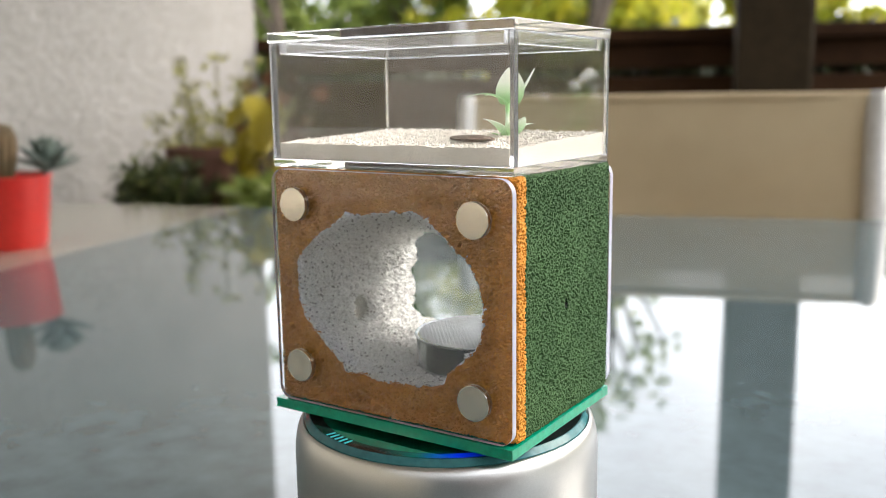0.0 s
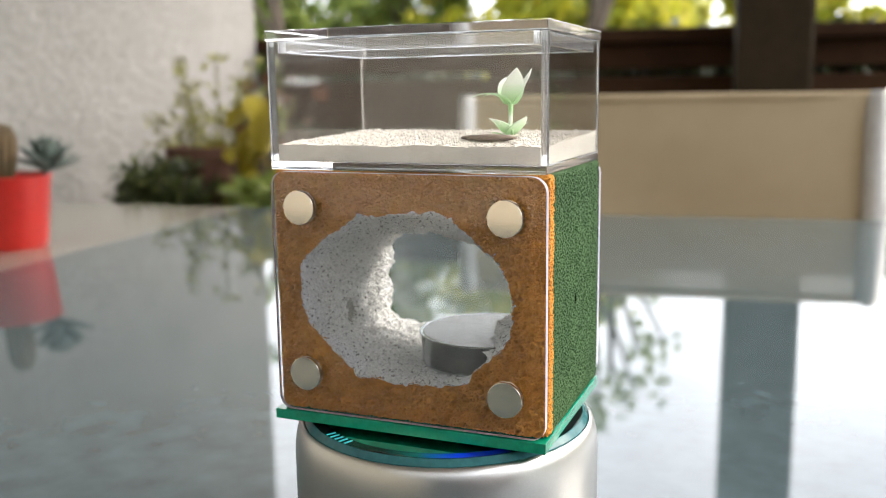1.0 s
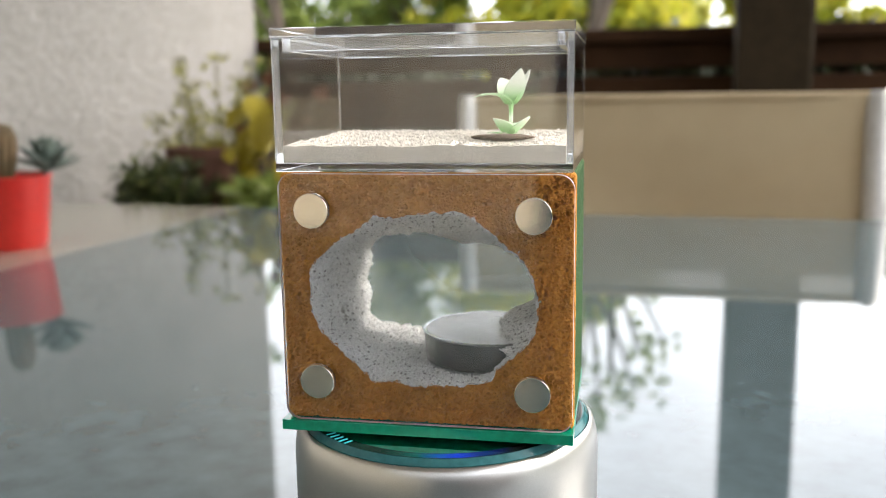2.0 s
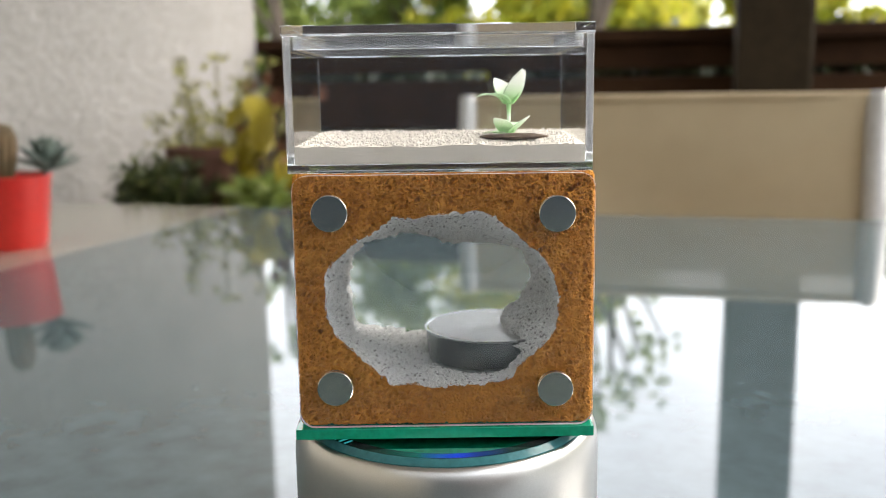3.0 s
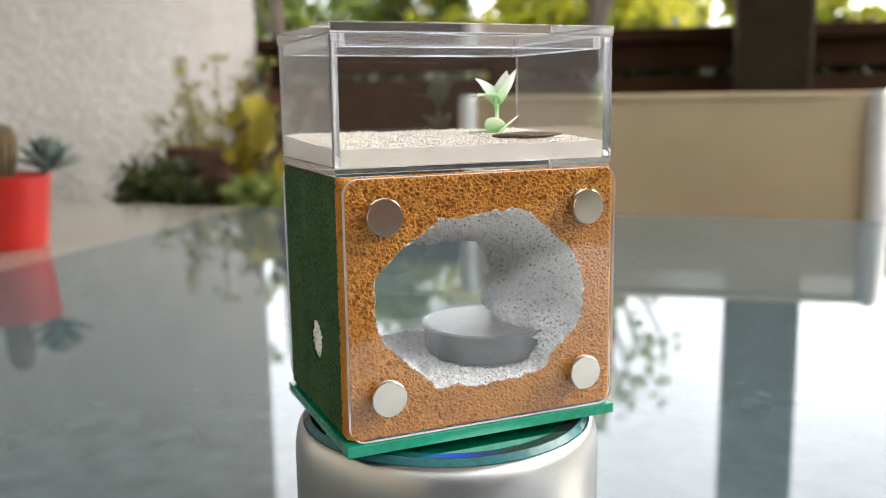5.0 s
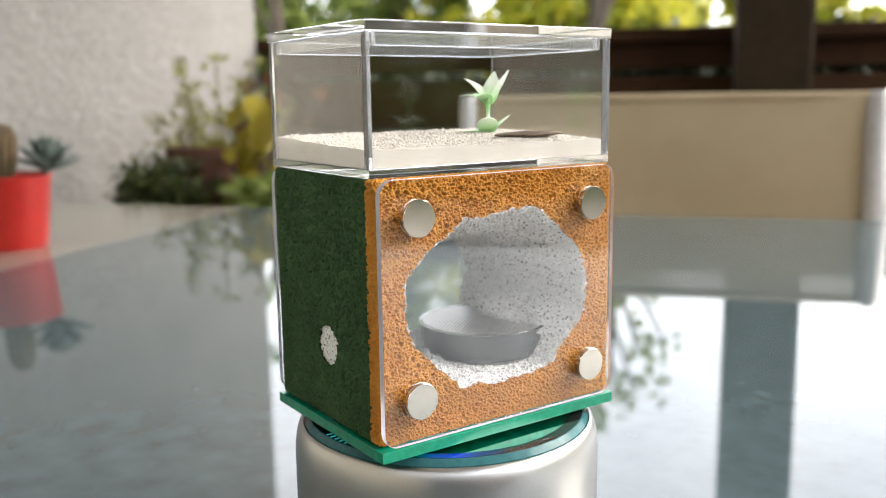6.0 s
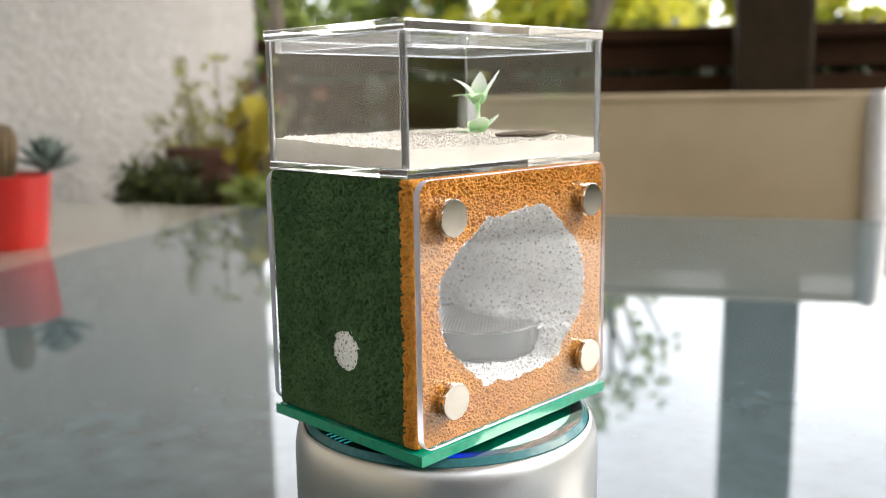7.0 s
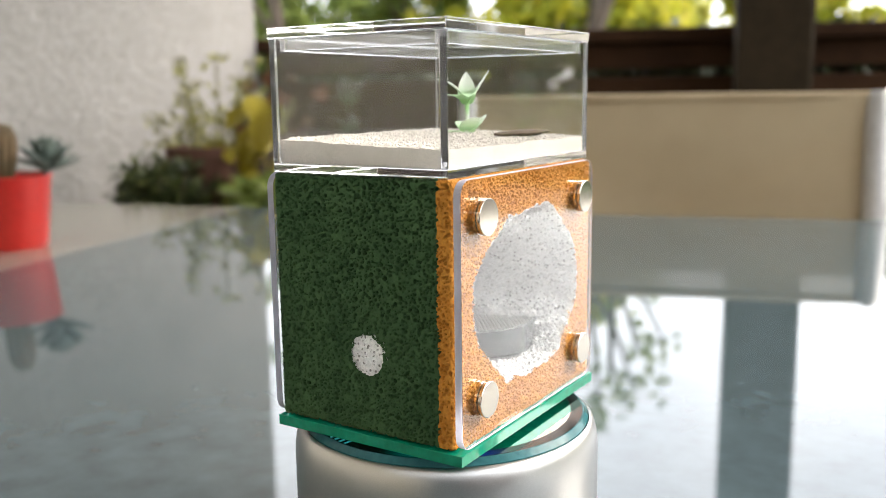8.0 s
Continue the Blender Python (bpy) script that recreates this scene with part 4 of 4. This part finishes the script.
# ---- plants on and behind the table ----
def red_pot():
    p = empty("red_flower_pot", pose(-0.4365, 0.614, TZ), "red glazed pot with small cactus and succulent", "flower pot")
    part("pot", lathe([(0, 0), (0.036, 0), (0.038, 0.003), (0.0455, 0.0705), (0.0462, 0.0715), (0.0448, 0.0722), (0.043, 0.066), (0.041, 0.062), (0, 0.062)], 72), RED, p, "red glazed pot", True)
    part("soil", lathe([(0, 0.0622), (0.041, 0.0622), (0.036, 0.065), (0, 0.066)], 40), SOIL, p)
    bm = lathe([(0, 0), (0.0085, 0.002), (0.0115, 0.012), (0.0125, 0.025), (0.0115, 0.038), (0.007, 0.046), (0, 0.048)], 40)
    for v in bm.verts:
        a = math.atan2(v.co.y, v.co.x)
        v.co.x *= 1 + 0.09 * math.cos(12 * a)
        v.co.y *= 1 + 0.09 * math.cos(12 * a)
    part("cactus", bm, CACTUS, p, "brownish ribbed cactus", True).matrix_local = pose(0.006, -0.012, 0.062, 8, 9, 0) @ Matrix.Diagonal((1.0, 1.0, 1.3, 1))
    rng = random.Random(4)
    verts, faces = [], []
    for k in range(34):
        ring = k / 34
        q = moved(blade(0.036 - 0.016 * ring, 0.0135 - 0.004 * ring, 0.2, 0.3, 0.003, 6, 4), Matrix.Translation((0.0435, 0.004, 0.078 + 0.012 * ring)) @ pose(0, 0, 0, 0, -(8 + 66 * ring + rng.uniform(-8, 8)), 137.5 * k))
        n = len(verts)
        verts += q[0]
        faces += [tuple(n + i for i in f) for f in q[2]]
    part("succulent", (verts, [], faces), SUCCULENT, p, "grey-green succulent rosette", True)
    bm = bmesh.new()
    add_tube(bm, [(0.040, 0.004, 0.06), (0.0435, 0.004, 0.09)], [0.004, 0.003], 8)
    part("succulent_stem", bm, SUCCULENT, p)


def planter(u, v, w, d, h, label):
    p = empty("planter", house(u, v), label, "planter")
    bm = bmesh.new()
    add_box(bm, -w / 2, w / 2, -d / 2, d / 2, 0.0, h, 0.01)
    for q in bm.verts:
        k = 0.86 + 0.14 * q.co.z / h
        q.co.x *= k
        q.co.y *= k
    part("trough", bm, TERRACOTTA, p)
    part("soil", box(-w / 2 + 0.02, w / 2 - 0.02, -d / 2 + 0.02, d / 2 - 0.02, h, h + 0.012, 0.004), SOIL, p)
    return p


def stalk_plant(m, label, leaf, seed, stalks, height, spread, leaf_size, per_stalk, tuft, stalk=None, each=14):
    """Thin stalks with tufts of small leaves."""
    rng = random.Random(seed)
    p = empty("garden_plant", m, label, "plant")
    verts, faces = [], []
    for _ in range(stalks):
        a, r = rng.uniform(0, 2 * math.pi), spread * rng.random() ** 0.6
        h = height * rng.uniform(0.55, 1.0)
        tip = Vector((r * math.cos(a), r * math.sin(a), h))
        mid = Vector((tip.x * 0.45, tip.y * 0.45, h * 0.55))
        bm = bmesh.new()
        add_tube(bm, [(tip.x * 0.12, tip.y * 0.12, 0), mid, tip], [0.004, 0.003, 0.0015], 5)
        part("stalk", bm, stalk or BARK, p)
        for k in range(per_stalk):
            s = 0.35 + 0.65 * (k + 1) / per_stalk
            c = mid.lerp(tip, (s - 0.5) * 2) if s > 0.5 else Vector((0, 0, 0)).lerp(mid, s * 2)
            leaf_quads(verts, faces, rng, c, (tuft, tuft, tuft * 0.8), each, leaf_size)
    part("foliage", (verts, [], faces), leaf, p)
    return p


def broad_plant(m, label, leaf, seed, count, height, spread, size):
    """Broad cupped leaves on stalks."""
    rng = random.Random(seed)
    p = empty("leafy_plant", m, label, "plant")
    for k in range(count):
        a, r = rng.uniform(0, 2 * math.pi), spread * (0.15 + 0.85 * rng.random())
        tip = Vector((r * math.cos(a), r * math.sin(a), height * rng.uniform(0.62, 1.0)))
        bm = bmesh.new()
        add_tube(bm, [(tip.x * 0.1, tip.y * 0.1, 0), (tip.x * 0.5, tip.y * 0.5, tip.z * 0.7), tip], [0.003, 0.0025, 0.002], 5)
        part("stalk", bm, BARK, p)
        s = size * rng.uniform(0.7, 1.2)
        part("leaf", moved(blade(s, s * 1.05, -0.3, 0.25, 0.0012, 9, 6), Matrix.Translation(tip) @ pose(0, 0, 0, rng.uniform(30, 80), 0, rng.uniform(-35, 35)) @ pose(0, 0, 0, 0, 0, rng.uniform(200, 340))), leaf, p, smooth=True)
    return p


def clay_pot(m):
    p = empty("clay_pot", m, "tall brown clay pot standing among the plants", "flower pot")
    part("pot", lathe([(0, 0), (0.045, 0), (0.0625, 0.243), (0.07, 0.244), (0.071, 0.262), (0.065, 0.263), (0.06, 0.253), (0, 0.252)], 48), TERRACOTTA, p, smooth=True)
    part("soil", lathe([(0, 0.2525), (0.059, 0.2525), (0.038, 0.258), (0, 0.259)], 32), SOIL, p)


# ---- build ----
setting()
fence_run("fence", house(-1.05, 2.06), 2.74, "low dark brown stained board railing round the terrace")
terrace_post(pose(0.7416, 1.795, 0, 0, 0, HA))
glass_table()
CHAIR_W = 0.546
sling_chair(pose(0.292, 0.922, 0, 0, 0, -13), CHAIR_W)
BROAD = dict(clumps=48, leaves=110, size=0.13)
tree(pose(-3.4, 7.5, 0), 2.2, 2.2, DARK_LEAF, "dense dark green garden tree behind the fence", 1, **BROAD)
tree(pose(-1.65, 7.7, 0), 1.8, 2.1, DARK_LEAF, "dense green garden tree behind the fence", 7, **BROAD)
tree(pose(-0.35, 7.9, 0), 2.8, 1.9, DARK_LEAF, "tall green garden tree behind the fence", 9, **BROAD)
tree(pose(0.75, 7.6, 0), 2.7, 1.9, TREE_LEAF, "bright green garden tree behind the fence", 2, **BROAD)
tree(pose(1.42, 7.4, 0), 2.1, 1.4, TREE_LEAF, "yellow-green garden tree behind the fence", 3, **BROAD)
tree(pose(2.95, 8.2, 0), 2.0, 1.1, TREE_LEAF, "narrow yellow-green garden tree behind the fence", 4, **BROAD)
tree(pose(3.55, 8.1, 0), 1.95, 1.0, TREE_LEAF, "yellow-green garden tree behind the fence", 5, **BROAD)
tree(pose(6.6, 7.6, 0), 2.1, 2.2, TREE_LEAF, "broad yellow-green garden tree behind the fence", 10, **BROAD)
tree(pose(1.05, 6.7, 0), 1.75, 1.5, TREE_LEAF, "low yellow-green garden tree behind the fence", 51, low=0.1, **BROAD)
tree(pose(0.7, 5.6, 0), 2.75, 1.0, DARK_LEAF, "slender leaning tree with thin dark foliage behind the fence", 6, 22, 16, 0.09, 0.62, lean=0.42)
tree(pose(-0.98, 5.5, 0), 2.35, 0.5, DARK_LEAF, "slender sapling with thin dark foliage behind the fence", 8, 12, 14, 0.08, 0.7)
# Added dense, very dark shrubs block the light through the fence gaps.
for k in range(9):
    hedge = tree(house(-1.1 + 0.36 * k, 2.42 + 0.05 * (k % 3)), 0.99, 0.66, HEDGE_LEAF, "dark green shrub added behind the fence to darken its gaps", 20 + k, 60, 125, 0.065, 0.04, "shrub")
    tagged(hedge, group="hedge shrubs behind the fence")
# Row of trees added out of view, so the magnets reflect green there.
for k in range(7):
    tree(pose(8.6 + 0.3 * (k % 2), -4.6 + 1.6 * k, 0), 1.7 + 0.12 * (k % 3), 1.9, DARK_LEAF, "unseen green hedge tree added beside the terrace for reflections", 40 + k, 80, 110, 0.13, 0.06)
red_pot()
planter(-0.715, 1.17, 0.52, 0.34, 0.52, "brown terracotta trough planter against the wall")
stalk_plant(house(-0.757, 1.24, 0.525), "tall thin-stalked olive herb with small leaf tufts", HERB_LEAF, 11, 36, 0.42, 0.14, 0.016, 5, 0.018, HERB_STALK, 9)
broad_plant(house(-0.61, 1.15, 0.525), "yellow broad-leaved plant in the terrace planter", YELLOW_LEAF, 12, 11, 0.38, 0.065, 0.066)
broad_plant(house(-0.69, 1.17, 0.525), "low yellow broad-leaved plant in the planter", YELLOW_LEAF, 17, 9, 0.28, 0.05, 0.05)
broad_plant(house(-0.63, 1.22, 0.525), "rust-red broad-leaved plant in the terrace planter", RUST_LEAF, 13, 14, 0.40, 0.09, 0.024)
stalk_plant(house(-0.79, 1.1, 0.525), "low bushy dark green plant in the planter", SHRUB_LEAF, 14, 80, 0.24, 0.08, 0.024, 6, 0.03)
stalk_plant(house(-0.6, 1.08, 0.525), "low bright green plant in the planter", LIME_LEAF, 15, 22, 0.22, 0.07, 0.03, 4, 0.024)
clay_pot(house(-0.752, 1.18, 0.532))
turntable()
DISC = mirror_plate()
NEST = ant_nest()
DISH = water_dish()
TANK = tank()
SAND_BED = sand_bed()
PLANT = fake_plant()
CHIP = bark_chip()


# ---- what turns ----
def motions():
    turns = [(0.0, -33.15), (1.0, -22.0), (2.0, -10.8), (3.2, 2.6), (4.5, 17.85), (5.5, 29.2), (6.5, 40.6), (8.0, 57.5)]
    for ob in (DISC, NEST, DISH, TANK, SAND_BED, PLANT, CHIP):
        walk(ob, [(t, pose(0, 0, BZ, 0, 0, a)) for t, a in turns])


motions()
